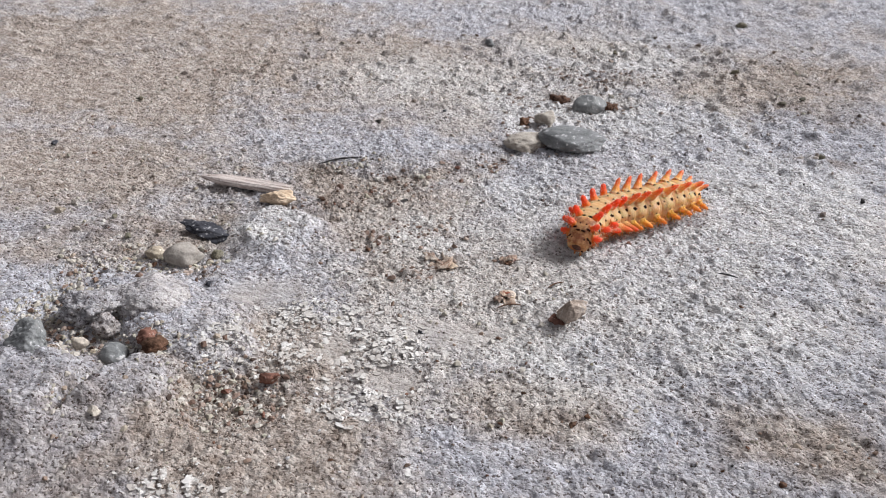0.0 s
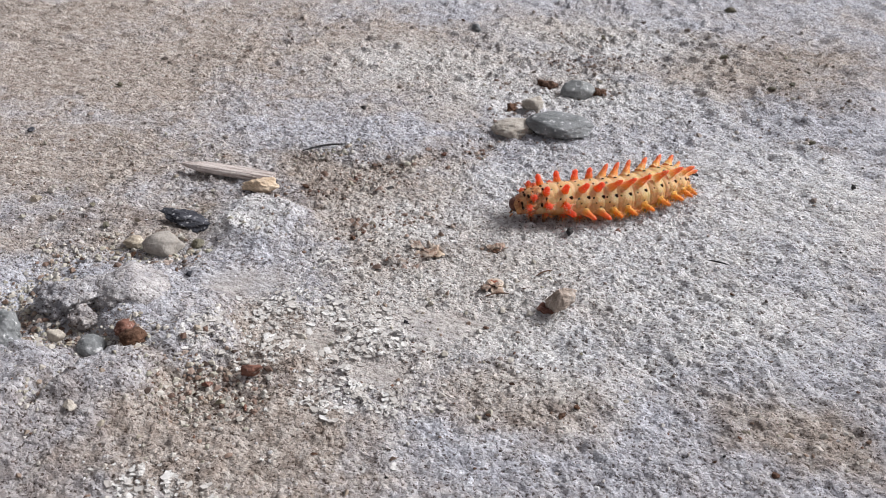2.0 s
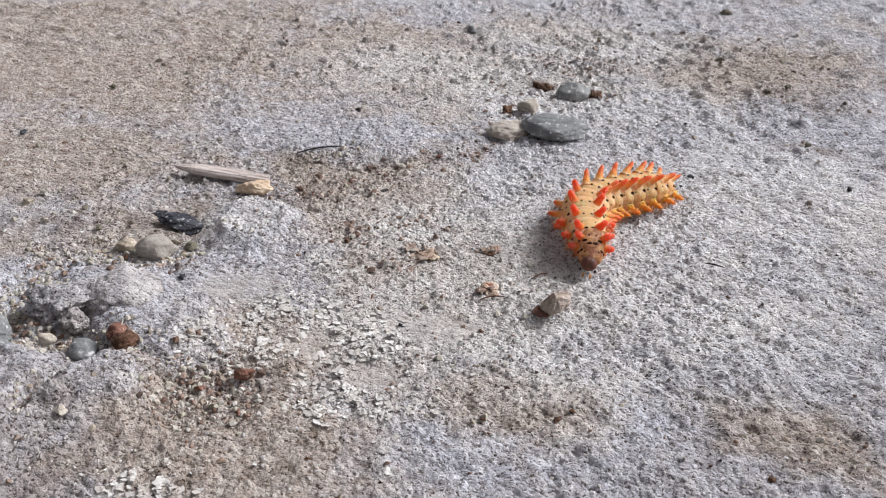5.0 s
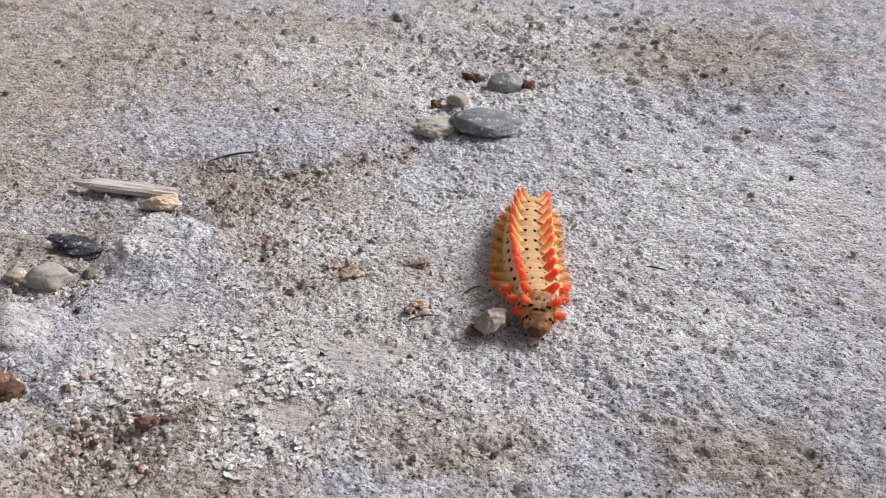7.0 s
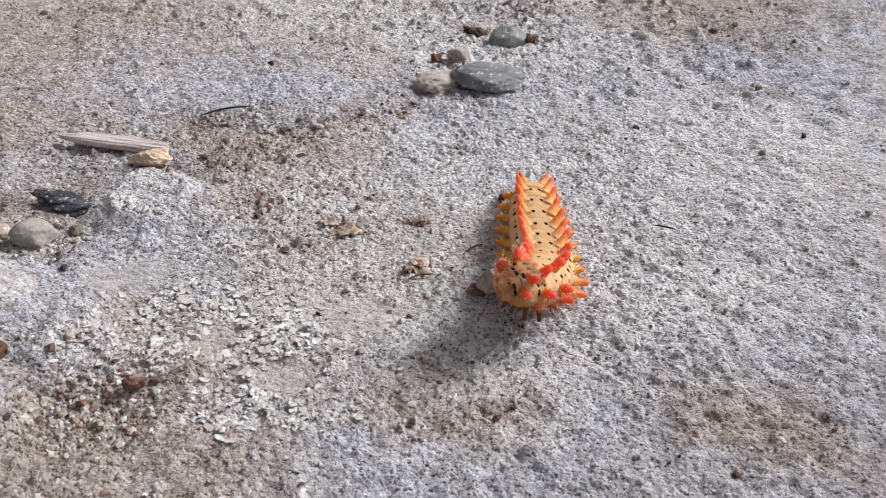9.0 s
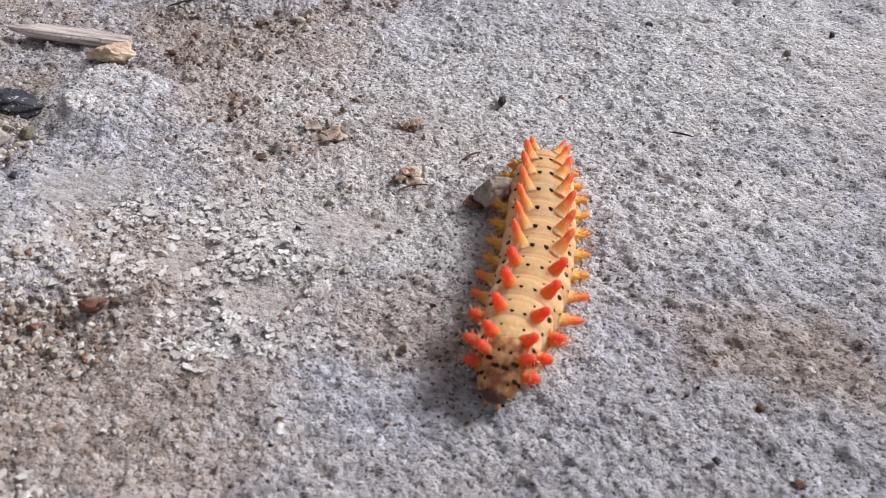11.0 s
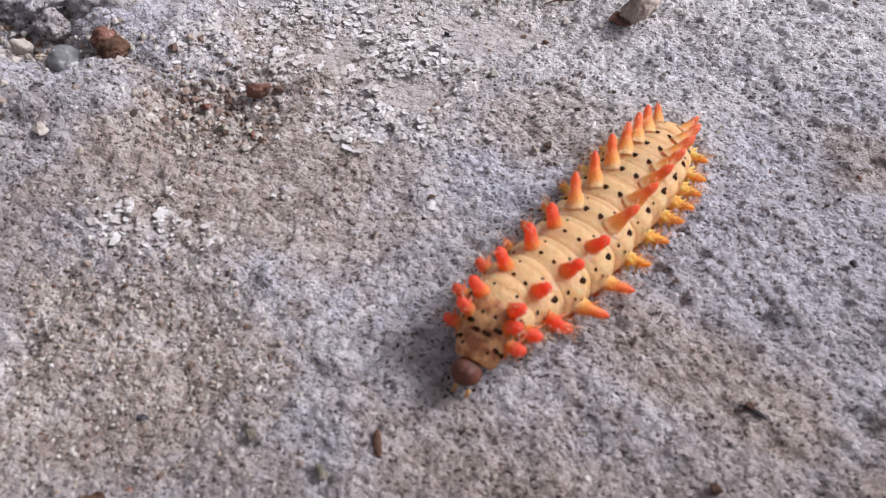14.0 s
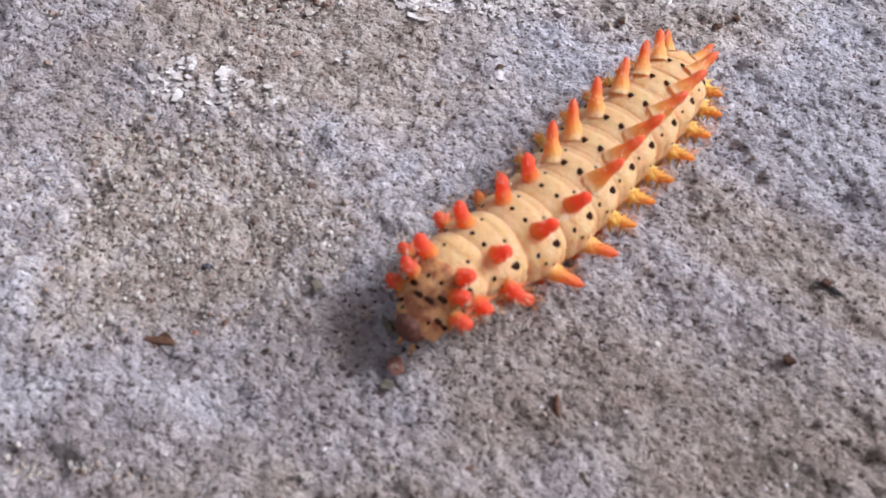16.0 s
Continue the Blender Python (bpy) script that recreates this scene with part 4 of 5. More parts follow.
scatter("grit", 9000, GRIT, "mixed pale and brown grit scattered over concrete", (0.018, 0.085), 1, anywhere)
scatter("gravel", 8000, GRAVEL, "fine brown, olive and cream gravel lying in hollows", (0.025, 0.13), 2, in_hollows, 0.75, 0.3)
scatter("clods", 900, CLOD, "dark brown soil clods lying far back on concrete", (0.04, 0.20), 6, far_back, 0.65, 0.3)
scatter("soil_crumbs", 1300, REDDISH, "reddish-brown soil crumbs gathered in crevices of concrete", (0.03, 0.15), 8, reddened, 0.6, 0.35)
scatter("lime_crumbs", 700, LIME, "white lime crumbs on concrete", (0.02, 0.10), 3, flaking, 0.45, 0.4)
plates("lime_flakes", 1500, LIME, "white curled lime flakes on concrete", (0.035, 0.14), 5, flaking)
scatter("dark_specks", 1500, SPECK, "tiny black and brown specks scattered over concrete", (0.018, 0.07), 4, anywhere, 0.6)


# ---- the caterpillar ----
# from tail to head: radius, half length (centimetres)
RINGS = [(0.27, 0.20), (0.335, 0.22), (0.37, 0.23), (0.39, 0.23), (0.395, 0.23), (0.40, 0.23), (0.40, 0.23), (0.395, 0.23), (0.38, 0.23),
         (0.35, 0.25), (0.305, 0.26), (0.235, 0.27), (0.15, 0.14)]
PLACES = [0.5 + 0.92 * k for k in range(10)] + [9.8, 11.0, 12.35]  # of the rings along the back line
FLAT = 0.85  # height to width of the body


def skin(i, s, angle):
    """Sideways and upward place on ring i's skin, at s from -1 (tail end) to 1, angle degrees from the top towards its left."""
    r = RINGS[i][0]
    before, after = RINGS[max(i - 1, 0)][0], RINGS[min(i + 1, 12)][0]
    base = r + (after - r) * 0.5 * max(s, 0) + (before - r) * 0.5 * max(-s, 0)
    fold = 1 - 0.165 * abs(s) ** 3.6 - 0.03 * math.exp(-((s + 0.48) / 0.10) ** 2) - 0.018 * math.exp(-((s - 0.42) / 0.10) ** 2) + 0.010 * math.cos(s * 5.0)
    if i == 0 and s < 0:
        fold *= math.sqrt(max(1 - (s * 0.985) ** 2, 0.02))
    t = radians((angle + 180) % 360 - 180)
    c, q = math.cos(t), math.sin(t)
    lobe = math.exp(-((abs(math.degrees(t)) - 68) / 16) ** 2)
    swell = 1 + 0.07 * lobe * (1 - s * s) - 0.03 * math.exp(-((abs(math.degrees(t)) - 88) / 6) ** 2) + 0.06 * math.exp(-((abs(math.degrees(t)) - 104) / 15) ** 2) + 0.05 * math.exp(-((abs(math.degrees(t)) - 31) / 10) ** 2) * (1 - s * s)
    y, z = q * base * fold * swell, c * base * fold * FLAT * swell
    if z < -0.80 * base:
        z = -0.80 * base + (z + 0.80 * base) * 0.4
    return y, z


def ring_mesh(i, mat):
    """A plump ring along x with folds, tucked in at both ends; the last is rounded off."""
    half = RINGS[i][1]
    bm = bmesh.new()
    steps, around = 28, 64
    rows = []
    for k in range(steps + 1):
        s = 2 * k / steps - 1
        row = []
        for a in range(around):
            y, z = skin(i, s, 360 * a / around)
            row.append(bm.verts.new((s * half * CM, y * CM, z * CM)))
        rows.append(row)
    for a, b in zip(rows, rows[1:]):
        for k in range(around):
            bm.faces.new((a[k], b[k], b[(k + 1) % around], a[(k + 1) % around]))
    bm.faces.new(rows[0])
    bm.faces.new(rows[-1][::-1])
    bmesh.ops.recalc_face_normals(bm, faces=bm.faces)
    return mesh_of(bm, mat)


def horn_mesh(length, base, tip, mat, seed, spines=0):
    """A fleshy tubercle along z with a blunt tip and some thorny side spines, in centimetres."""
    r = random.Random(seed)
    bm = bmesh.new()
    rows, thorns, n = [], [], 14
    for k in range(11):
        s = k / 10
        w = (tip + (base - tip) * (1 - s) ** 2.2) * (1 + 0.06 * math.sin(s * 17 + seed))
        if s > 0.75:
            w *= math.sqrt(max(1 - ((s - 0.75) / 0.256) ** 2, 0.03))
        rows.append([bm.verts.new((w / 2 * math.cos(2 * math.pi * a / n) * CM - 0.06 * length * s * s * CM,
                                   w / 2 * math.sin(2 * math.pi * a / n) * CM, (s * length - 0.04) * CM)) for a in range(n)])
    for a, b in zip(rows, rows[1:]):
        for k in range(n):
            bm.faces.new((a[k], a[(k + 1) % n], b[(k + 1) % n], b[k]))
    bm.faces.new(rows[-1])
    bm.faces.ensure_lookup_table()
    for k in range(spines):
        # one small face drawn out into a thorn
        ring = 2 + (k * 3) % 6
        f = bm.faces[ring * n + (k * 5) % n]
        corners, way = list(f.verts), f.calc_center_median()
        out = Vector((way.x, way.y, 0)).normalized() + Vector((0, 0, r.uniform(0.2, 1.1)))
        end = bm.verts.new(way + out.normalized() * r.uniform(0.06, 0.11) * CM)
        thorns.append((f, corners, end))
    for f, corners, end in thorns:
        for q in range(4):
            bm.faces.new((corners[q], corners[(q + 1) % 4], end))
    bmesh.ops.delete(bm, geom=[f for f, _, _ in thorns], context="FACES_ONLY")
    return mesh_of(bm, mat)


def bristle_mesh(roots, seed, mat, count, length_range):
    """Short fine bristles round the tubercles of one ring; roots: the tubercles' poses, lengths and widths."""
    r = random.Random(seed)
    bm = bmesh.new()
    for m, length, base, tip in roots:
        for _ in range(count):
            s, a = r.uniform(0.3, 1.0), r.uniform(0, 2 * math.pi)
            w = (base + (tip - base) * s) / 2 * 0.8
            root = m @ (Vector((w * math.cos(a) - 0.06 * length * s * s, w * math.sin(a), s * length - 0.05)) * CM)
            way = m.to_3x3() @ Vector((math.cos(a), math.sin(a), r.uniform(0.3, 1.6))).normalized() * r.uniform(*length_range) * CM
            side = way.orthogonal().normalized() * 0.0023 * CM
            other = way.cross(side).normalized() * 0.0023 * CM
            v = [bm.verts.new(root + side), bm.verts.new(root - side * 0.5 + other), bm.verts.new(root - side * 0.5 - other), bm.verts.new(root + way)]
            for f in ((0, 1, 3), (1, 2, 3), (2, 0, 3)):
                bm.faces.new([v[k] for k in f])
    return mesh_of(bm, mat)


def dot_mesh(size, wide=1.0):
    bm = bmesh.new()
    bmesh.ops.create_icosphere(bm, subdivisions=2, radius=size / 2 * CM)
    for v in bm.verts:
        v.co.z *= 0.4
        v.co.x *= 1.15
        v.co.y *= wide
        v.co *= 1 + 0.45 * noise.noise(v.co * 3500 + Vector((size * 900, 0, 0)))
    return mesh_of(bm, SPOT)


def leg_mesh(length, width, mat):
    bm = bmesh.new()
    bmesh.ops.create_cone(bm, cap_ends=True, segments=10, radius1=width / 2 * CM, radius2=width * 0.32 * CM, depth=length * CM)
    bmesh.ops.bevel(bm, geom=[e for e in bm.edges if len(e.link_faces) == 2 and any(len(f.verts) > 4 for f in e.link_faces)], offset=width * 0.1 * CM, segments=2, affect="EDGES")
    return mesh_of(bm, mat)


def on_ring(i, angle, along=0.0, sink=0.0, lean=0.0):
    """A place on ring i's skin, angle degrees from the top towards its left, z outwards, leaning back by lean degrees."""
    y, z = skin(i, along, angle)
    d = Vector((0, y, z))
    out = d * (1 - sink / d.length) * CM
    return Matrix.Translation(out + Vector((along * RINGS[i][1] * CM, 0, 0))) @ pose(0, 0, 0, -angle) @ pose(0, 0, 0, 0, -lean)


caterpillar = tagged(new("caterpillar"), "cream-yellow caterpillar with black dots and rows of orange-red fleshy tubercles", "caterpillar")
BODY = []


def build_caterpillar():
    red, orange = horn_mesh(0.25, 0.18, 0.10, TIP_RED, 1), horn_mesh(0.33, 0.21, 0.08, TIP_ORANGE, 2)
    short, yellow = horn_mesh(0.21, 0.16, 0.10, TIP_RED, 4, 8), horn_mesh(0.29, 0.20, 0.07, TIP_YELLOW, 3, 10)
    small_yellow, small_red = horn_mesh(0.13, 0.10, 0.05, TIP_YELLOW, 5, 14), horn_mesh(0.13, 0.10, 0.06, TIP_RED, 6, 14)
    broad, big, small, tiny, dash = dot_mesh(0.070), dot_mesh(0.058), dot_mesh(0.040), dot_mesh(0.030), dot_mesh(0.044, 1.9)
    proleg, leg = leg_mesh(0.2, 0.2, TIP_YELLOW), leg_mesh(0.25, 0.08, HEAD)
    for i in range(12):
        ring = part("segment", ring_mesh(i, SHADED_NECK if i > 10 else SKIN), caterpillar, "cream front segment with dark brown marks" if i > 10 else "")
        BODY.append(ring)
        roots, low_roots = [], []
        for side in (1, -1):
            if i < 11:
                m = on_ring(i, side * 31, 0.0, 0.02, 40 if i < 4 else 28 if i < 7 else 10 if i < 9 else -6) @ Matrix.Scale(0.8 if i == 0 else 1.0, 4)
                part("tubercle", red if i > 6 else orange, ring, "red-tipped tubercle", m)
                roots.append((m, 0.33, 0.2, 0.08))
            if i == 11:
                m = on_ring(i, side * 48, -0.35, 0.02, 10)
                part("tubercle", short, ring, "red front tubercle", m)
                roots.append((m, 0.25, 0.15, 0.08))
            if i > 8:
                m = on_ring(i, side * 78, 0.1, 0.02, -5)
                part("tubercle", short, ring, "red side tubercle", m)
                roots.append((m, 0.27, 0.15, 0.08))
            if i < 10:
                m = on_ring(i, side * 101, -0.1, 0.03, 22)
                part("tubercle", yellow if i < 7 else red if i > 8 else orange, ring, "orange low tubercle", m)
                low_roots.append((m, 0.28, 0.17, 0.08))
            m = on_ring(i, side * 124, 0.2, 0.02, 10)
            part("tubercle", small_yellow if i < 6 else small_red, ring, "short bristly tubercle under the flank", m)
            low_roots.append((m, 0.15, 0.12, 0.06))
            if 0 < i < 10:
                part("spot", big if i < 7 else small, ring, "", on_ring(i, side * 11, 0.15))
                part("spot", broad, ring, "", on_ring(i, side * 56, -0.35))
                part("spot", small if i > 5 else tiny, ring, "", on_ring(i, side * 57, 0.45))
                part("spot", tiny, ring, "", on_ring(i, side * 86, -0.1))
                if i > 5:
                    part("spot", tiny, ring, "", on_ring(i, side * 22, -0.45))
                    part("spot", tiny, ring, "", on_ring(i, side * 72, 0.3))
            elif i > 9:
                if i == 10:
                    part("spot", big, ring, "", on_ring(i, side * 12, 0.55))
                part("spot", dash if i == 10 else tiny, ring, "", on_ring(i, side * 34, 0.5 if i == 10 else 0.62))
                part("spot", tiny, ring, "", on_ring(i, side * (22 if i == 10 else 14), -0.45))
                part("spot", dash if i == 10 else big, ring, "", on_ring(i, side * 56, 0.1 if i == 10 else -0.2))
                for angle, along in ((12, 0.1), (30, -0.1), (52, 0.45), (74, 0.5)):
                    part("spot", dash, ring, "", on_ring(i, side * angle, along))
            else:
                part("spot", tiny, ring, "", on_ring(i, side * 14, 0.1))
                part("spot", big, ring, "", on_ring(i, side * 62, 0.3))
                part("spot", small, ring, "", on_ring(i, side * 66, 0.0))
            if i in (0, 3, 4, 5, 6):
                r = RINGS[i][0]
                part("proleg", proleg, ring, "", pose(0, side * 0.5 * r * CM, -0.78 * r * CM, side * 12 + 180))
            if i > 8:
                r = RINGS[i][0]
                part("leg", leg, ring, "small dark jointed leg", pose(0.0005, side * 0.45 * r * CM, -0.9 * r * CM, side * 18 + 180, -14))
        tagged(part("bristles", bristle_mesh(roots, i, HAIR, 18, (0.05, 0.12)), ring), "fine pale bristles", kind="stuff")
        tagged(part("fringe", bristle_mesh(low_roots, i + 20, RUSTY_HAIR, 56, (0.06, 0.17)), ring), "fine rust-orange bristles along the lower flank", kind="stuff")
    bm = bmesh.new()
    bmesh.ops.create_uvsphere(bm, u_segments=24, v_segments=16, radius=0.135 * CM)
    for v in bm.verts:
        v.co.x *= 0.9
        v.co.z *= 1.05
        if abs(v.co.y) < 0.0002 and v.co.z > 0:
            v.co.z *= 0.94
    head = part("head", mesh_of(bm, HEAD), caterpillar, "small dark brown head")
    BODY.append(head)
    for side in (1, -1):
        part("eye", dot_mesh(0.045), head, "black eye", pose(0.0011, side * 0.0012, -0.0002, 0, 60, side * 40))
        part("feeler", leg_mesh(0.08, 0.04, SHADED_NECK), head, "", pose(0.0017, side * 0.0006, -0.0012, 0, 110, 0))


build_caterpillar()


def on_curve(stations, points, u):
    """A smooth curve through points at the given stations."""
    k = max(0, min(len(stations) - 2, sum(u > s for s in stations) - 1))
    h = stations[k + 1] - stations[k]
    s = (u - stations[k]) / h

    def slope(j):
        a, b = max(j - 1, 0), min(j + 1, len(stations) - 1)
        return (points[b] - points[a]) / (stations[b] - stations[a])

    return ((2 * s**3 - 3 * s**2 + 1) * points[k] + (s**3 - 2 * s**2 + s) * h * slope(k)
            + (3 * s**2 - 2 * s**3) * points[k + 1] + (s**3 - s**2) * h * slope(k + 1))


STATIONS = (0, 1.5, 3, 4.5, 6, 7.5, 9.5, 11, 13)  # rings from the tail
TRACKS = [[] for _ in range(14)]


def bend(t, *back_line):
    """The body's pose at t seconds, from its back line: nine points from tail to head, in centimetres."""
    points = [Vector(p) for p in back_line]
    centre = points[4]
    ahead = points[6] - points[2]
    root = pose(centre.x * CM, centre.y * CM, 0, 0, 0, math.degrees(math.atan2(ahead.y, ahead.x)))
    TRACKS[13].append((t, root))
    for i in range(13):
        u = PLACES[i]
        top = on_curve(STATIONS, points, u)
        way = (on_curve(STATIONS, points, min(u + 0.8, 13)) - on_curve(STATIONS, points, max(u - 0.8, 0))).normalized()
        side = Vector((0, 0, 1)).cross(way).normalized()
        up = way.cross(side)
        m = Matrix((way, side, up)).transposed().to_4x4()
        m.translation = (top - up * RINGS[i][0] * FLAT) * CM
        TRACKS[i].append((t, root.inverted() @ m))


def motions():
    bend(0, (4.73, 3.02, 0.43), (4.37, 2.71, 0.63), (3.92, 2.38, 0.69), (3.48, 2.07, 0.68), (3.13, 1.87, 0.68), (2.83, 1.63, 0.68), (2.51, 1.08, 0.68), (2.36, 0.62, 0.58), (2.24, 0.43, 0.27))
    bend(0.5, (4.67, 3.14, 0.43), (4.27, 2.72, 0.63), (3.83, 2.33, 0.68), (3.41, 1.99, 0.68), (3.11, 1.79, 0.70), (2.83, 1.59, 0.73), (2.40, 1.19, 0.83), (2.18, 1.14, 0.78), (2.02, 1.28, 0.57))
    bend(1, (4.69, 3.04, 0.43), (4.34, 2.78, 0.63), (3.89, 2.43, 0.68), (3.42, 2.07, 0.68), (3.06, 1.82, 0.70), (2.70, 1.62, 0.73), (2.15, 1.40, 0.83), (1.82, 1.27, 0.93), (1.46, 1.22, 0.97))
    bend(1.5, (4.68, 3.04, 0.43), (4.39, 2.79, 0.63), (3.94, 2.43, 0.69), (3.44, 2.07, 0.68), (3.05, 1.87, 0.68), (2.65, 1.70, 0.68), (2.03, 1.39, 0.68), (1.66, 1.29, 0.58), (1.32, 1.18, 0.37))
    bend(2, (4.69, 3.04, 0.43), (4.39, 2.76, 0.63), (3.93, 2.39, 0.69), (3.44, 2.05, 0.68), (3.04, 1.87, 0.68), (2.64, 1.72, 0.68), (1.97, 1.45, 0.68), (1.57, 1.30, 0.58), (1.25, 1.28, 0.37))
    bend(2.5, (4.68, 3.04, 0.43), (4.40, 2.79, 0.63), (3.94, 2.42, 0.69), (3.44, 2.05, 0.68), (3.05, 1.87, 0.68), (2.66, 1.71, 0.68), (2.09, 1.34, 0.68), (1.75, 1.14, 0.58), (1.43, 0.73, 0.32))
    bend(3, (4.68, 3.03, 0.43), (4.38, 2.78, 0.63), (3.93, 2.41, 0.69), (3.43, 2.04, 0.68), (3.03, 1.81, 0.69), (2.64, 1.62, 0.71), (2.05, 1.33, 0.78), (1.71, 1.20, 0.83), (1.37, 1.13, 0.72))
    bend(3.2, (4.67, 2.92, 0.43), (4.36, 2.69, 0.63), (3.91, 2.33, 0.68), (3.41, 1.96, 0.68), (3.01, 1.71, 0.69), (2.60, 1.50, 0.73), (1.94, 1.19, 0.91), (1.55, 1.05, 1.08), (1.20, 0.94, 1.17))
    bend(5.3, (4.42, 2.86, 0.43), (4.08, 2.51, 0.63), (3.68, 2.28, 0.68), (3.29, 2.04, 0.68), (2.93, 1.70, 0.72), (2.75, 1.11, 0.77), (2.85, 0.23, 0.73), (2.94, -0.14, 0.58), (2.90, -0.56, 0.27))
    bend(5.5, (4.42, 2.83, 0.43), (4.09, 2.56, 0.63), (3.71, 2.32, 0.68), (3.32, 2.04, 0.68), (2.96, 1.67, 0.72), (2.80, 1.05, 0.77), (2.89, 0.10, 0.73), (2.96, -0.30, 0.58), (2.82, -0.68, 0.27))
    bend(6, (3.80, 2.75, 0.43), (3.44, 2.39, 0.63), (3.14, 1.85, 0.69), (2.92, 1.27, 0.68), (2.84, 0.77, 0.68), (2.84, 0.26, 0.68), (2.85, -0.56, 0.68), (2.84, -1.01, 0.58), (2.90, -1.21, 0.27))
    bend(6.5, (3.32, 2.30, 0.43), (3.16, 1.73, 0.63), (3.02, 1.25, 0.69), (2.93, 0.81, 0.68), (2.90, 0.39, 0.68), (2.90, -0.07, 0.68), (2.87, -0.85, 0.68), (2.80, -1.32, 0.58), (2.72, -1.58, 0.27))
    bend(7, (3.04, 1.92, 0.43), (2.95, 1.33, 0.63), (2.88, 0.79, 0.69), (2.84, 0.30, 0.68), (2.84, -0.12, 0.68), (2.85, -0.51, 0.68), (2.88, -1.07, 0.68), (2.88, -1.47, 0.58), (2.79, -1.78, 0.27))
    bend(7.5, (3.03, 1.74, 0.43), (2.96, 1.09, 0.63), (2.89, 0.55, 0.69), (2.84, 0.07, 0.68), (2.85, -0.36, 0.68), (2.89, -0.82, 0.68), (3.00, -1.61, 0.68), (3.06, -1.91, 0.58), (3.19, -2.12, 0.32))
    bend(8, (2.98, 1.23, 0.43), (2.89, 0.60, 0.63), (2.84, 0.13, 0.68), (2.82, -0.31, 0.68), (2.84, -0.82, 0.69), (2.85, -1.33, 0.73), (2.79, -1.94, 0.88), (2.70, -2.25, 0.88), (2.62, -2.53, 0.72))
    bend(8.5, (2.94, 1.02, 0.43), (2.87, 0.44, 0.63), (2.84, -0.04, 0.69), (2.85, -0.47, 0.68), (2.89, -0.88, 0.68), (2.92, -1.33, 0.68), (2.89, -2.06, 0.68), (2.80, -2.43, 0.58), (2.72, -2.53, 0.27))
    bend(9, (2.89, 1.04, 0.43), (2.86, 0.38, 0.63), (2.86, -0.20, 0.70), (2.87, -0.73, 0.73), (2.88, -1.21, 0.81), (2.84, -1.67, 0.93), (2.62, -2.25, 1.18), (2.40, -2.42, 1.23), (2.14, -2.49, 1.07))
    bend(9.5, (2.92, 1.04, 0.43), (2.83, 0.35, 0.63), (2.83, -0.23, 0.68), (2.85, -0.75, 0.68), (2.85, -1.27, 0.70), (2.77, -1.81, 0.73), (2.47, -2.62, 0.78), (2.33, -2.98, 0.68), (2.23, -3.18, 0.32))
    bend(10, (2.90, 0.45, 0.43), (2.86, -0.14, 0.63), (2.88, -0.72, 0.69), (2.89, -1.29, 0.68), (2.81, -1.86, 0.68), (2.70, -2.40, 0.68), (2.54, -3.08, 0.68), (2.44, -3.48, 0.58), (2.33, -3.80, 0.27))
    bend(10.2, (2.95, 0.27, 0.43), (2.91, -0.34, 0.63), (2.90, -0.90, 0.69), (2.89, -1.43, 0.68), (2.83, -1.99, 0.68), (2.73, -2.54, 0.68), (2.55, -3.24, 0.68), (2.46, -3.63, 0.58), (2.37, -3.94, 0.27))
    for share in (0.25, 0.5, 0.75):  # crawling on steadily
        line = zip(((2.95, 0.27, 0.43), (2.91, -0.34, 0.63), (2.90, -0.90, 0.69), (2.89, -1.43, 0.68), (2.83, -1.99, 0.68), (2.73, -2.54, 0.68), (2.55, -3.24, 0.68), (2.46, -3.63, 0.58), (2.37, -3.94, 0.27)),
                   ((2.88, -2.11, 0.43), (2.73, -2.60, 0.63), (2.60, -3.14, 0.69), (2.47, -3.69, 0.68), (2.36, -4.15, 0.68), (2.22, -4.64, 0.68), (1.89, -5.43, 0.68), (1.76, -5.75, 0.58), (1.62, -5.98, 0.27)))
        bend(10.2 + 2.1 * share, *(Vector(a).lerp(Vector(b), share) for a, b in line))
    bend(12.3, (2.88, -2.11, 0.43), (2.73, -2.60, 0.63), (2.60, -3.14, 0.69), (2.47, -3.69, 0.68), (2.36, -4.15, 0.68), (2.22, -4.64, 0.68), (1.89, -5.43, 0.68), (1.76, -5.75, 0.58), (1.62, -5.98, 0.27))
    bend(12.5, (2.79, -2.57, 0.43), (2.63, -3.06, 0.63), (2.48, -3.63, 0.69), (2.32, -4.19, 0.68), (2.16, -4.69, 0.68), (1.98, -5.12, 0.68), (1.66, -5.58, 0.68), (1.52, -5.89, 0.58), (1.38, -6.14, 0.27))
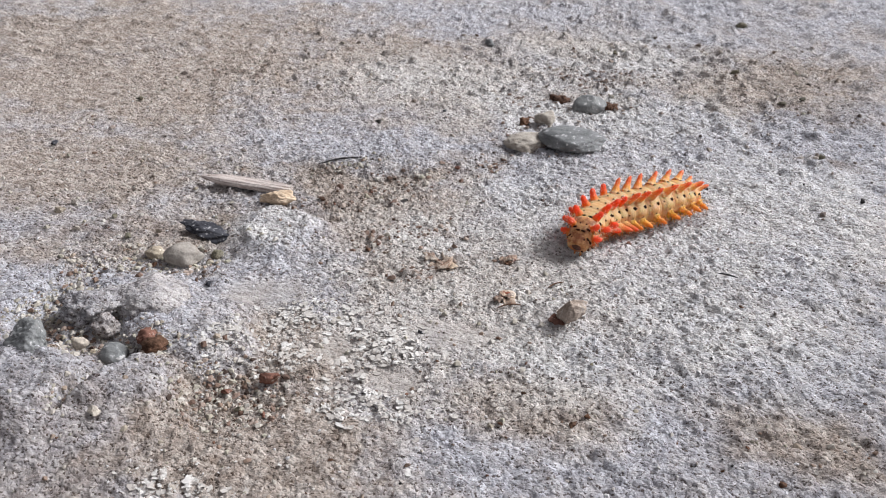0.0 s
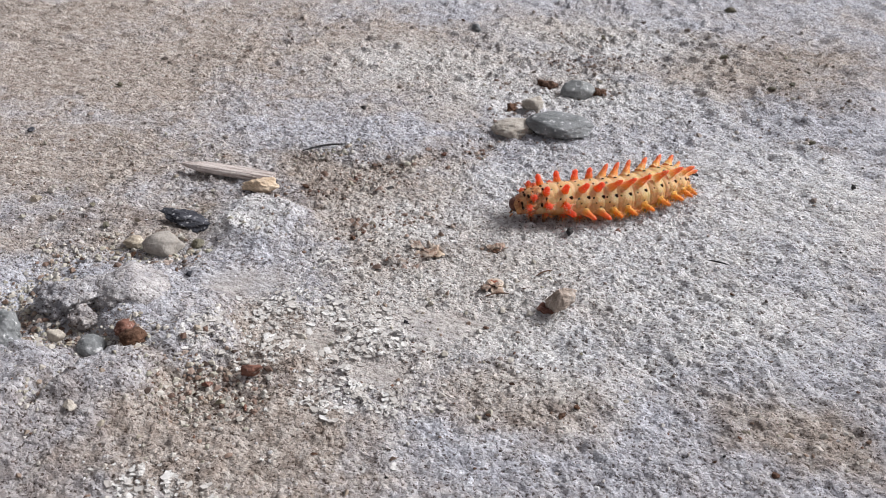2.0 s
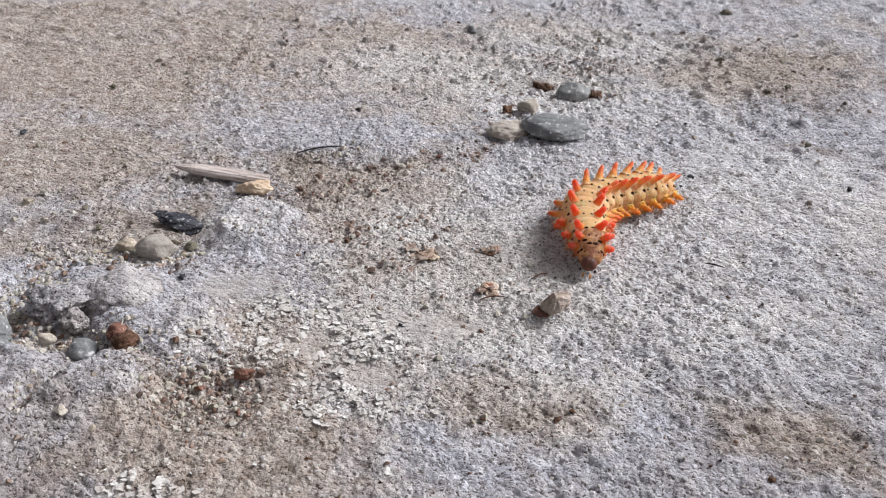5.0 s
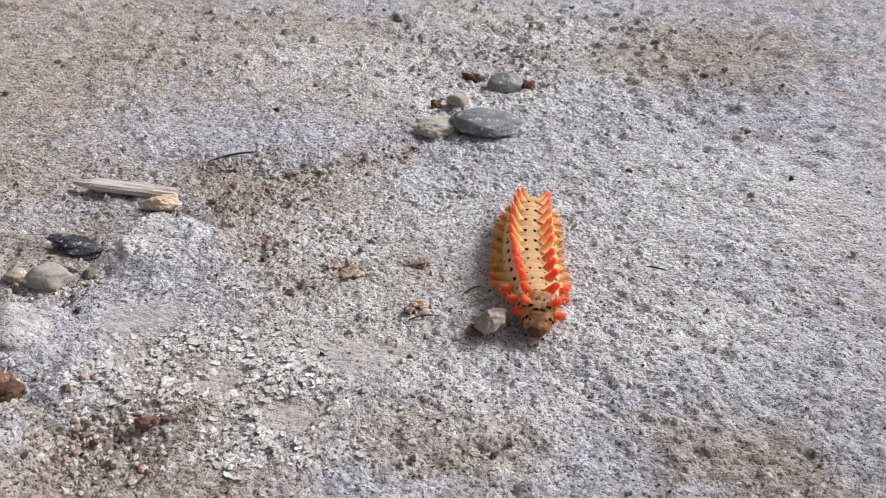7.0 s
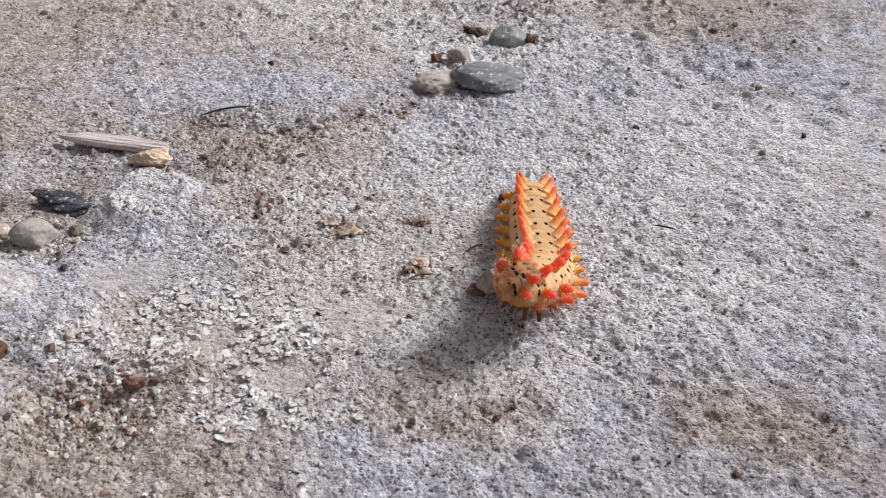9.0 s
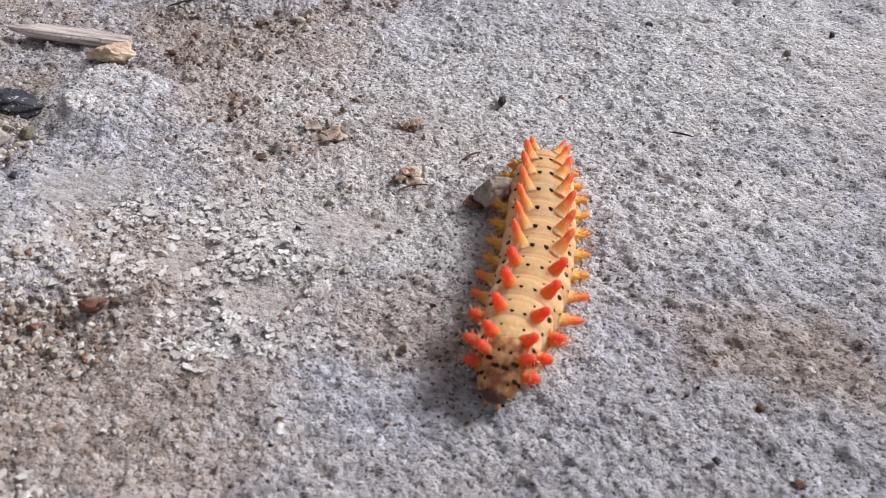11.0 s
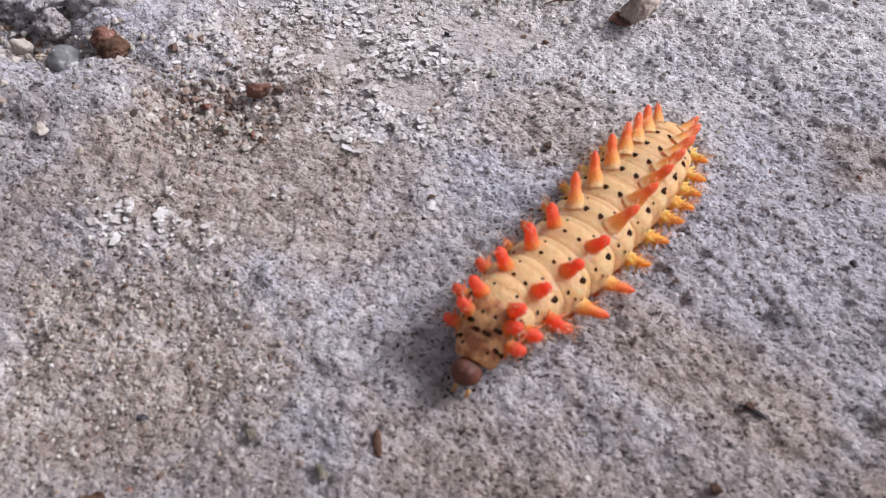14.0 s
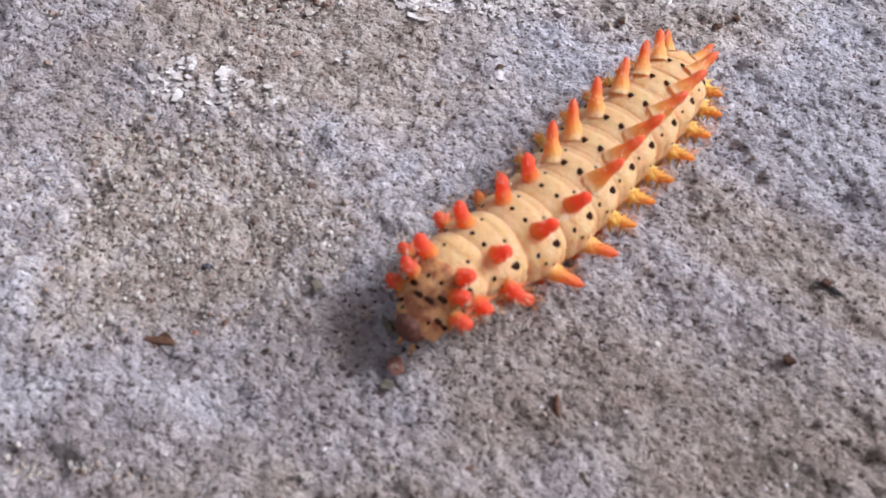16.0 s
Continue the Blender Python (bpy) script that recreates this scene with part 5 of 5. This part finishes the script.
    bend(13, (2.67, -3.03, 0.43), (2.55, -3.46, 0.63), (2.37, -3.94, 0.69), (2.17, -4.41, 0.68), (1.98, -4.80, 0.68), (1.79, -5.21, 0.68), (1.53, -5.98, 0.68), (1.46, -6.25, 0.58), (1.37, -6.54, 0.32))
    bend(13.5, (2.56, -3.41, 0.43), (2.38, -3.90, 0.63), (2.16, -4.46, 0.68), (1.92, -4.98, 0.68), (1.66, -5.38, 0.72), (1.40, -5.70, 0.78), (1.06, -6.01, 0.93), (0.84, -6.13, 0.98), (0.50, -6.25, 0.92))
    bend(14, (2.53, -3.62, 0.43), (2.35, -4.12, 0.63), (2.17, -4.48, 0.69), (1.97, -4.82, 0.68), (1.70, -5.30, 0.68), (1.40, -5.79, 0.68), (0.96, -6.37, 0.68), (0.83, -6.68, 0.58), (0.65, -7.14, 0.27))
    bend(14.5, (2.48, -3.71, 0.43), (2.31, -4.21, 0.63), (2.05, -4.71, 0.69), (1.74, -5.20, 0.68), (1.42, -5.62, 0.68), (1.09, -6.06, 0.68), (0.71, -6.83, 0.68), (0.67, -7.17, 0.58), (0.66, -7.47, 0.27))
    bend(15, (2.21, -4.37, 0.43), (2.03, -4.82, 0.63), (1.78, -5.15, 0.69), (1.50, -5.48, 0.68), (1.20, -5.91, 0.68), (0.94, -6.43, 0.68), (0.71, -7.32, 0.68), (0.74, -7.62, 0.58), (0.81, -7.94, 0.27))
    bend(15.5, (2.19, -4.30, 0.43), (1.98, -4.87, 0.63), (1.63, -5.41, 0.69), (1.26, -5.91, 0.68), (1.03, -6.36, 0.68), (0.82, -6.80, 0.68), (0.49, -7.48, 0.73), (0.29, -7.85, 0.73), (0.04, -8.05, 0.57))
    bend(16, (1.84, -4.57, 0.43), (1.71, -5.04, 0.63), (1.46, -5.53, 0.69), (1.17, -6.01, 0.68), (0.94, -6.47, 0.68), (0.68, -6.93, 0.68), (0.16, -7.57, 0.71), (0.02, -7.89, 0.63), (-0.14, -8.18, 0.42))
    walk(caterpillar, TRACKS[13])
    for ring, rows in zip(BODY, TRACKS):
        walk(ring, rows)


motions()
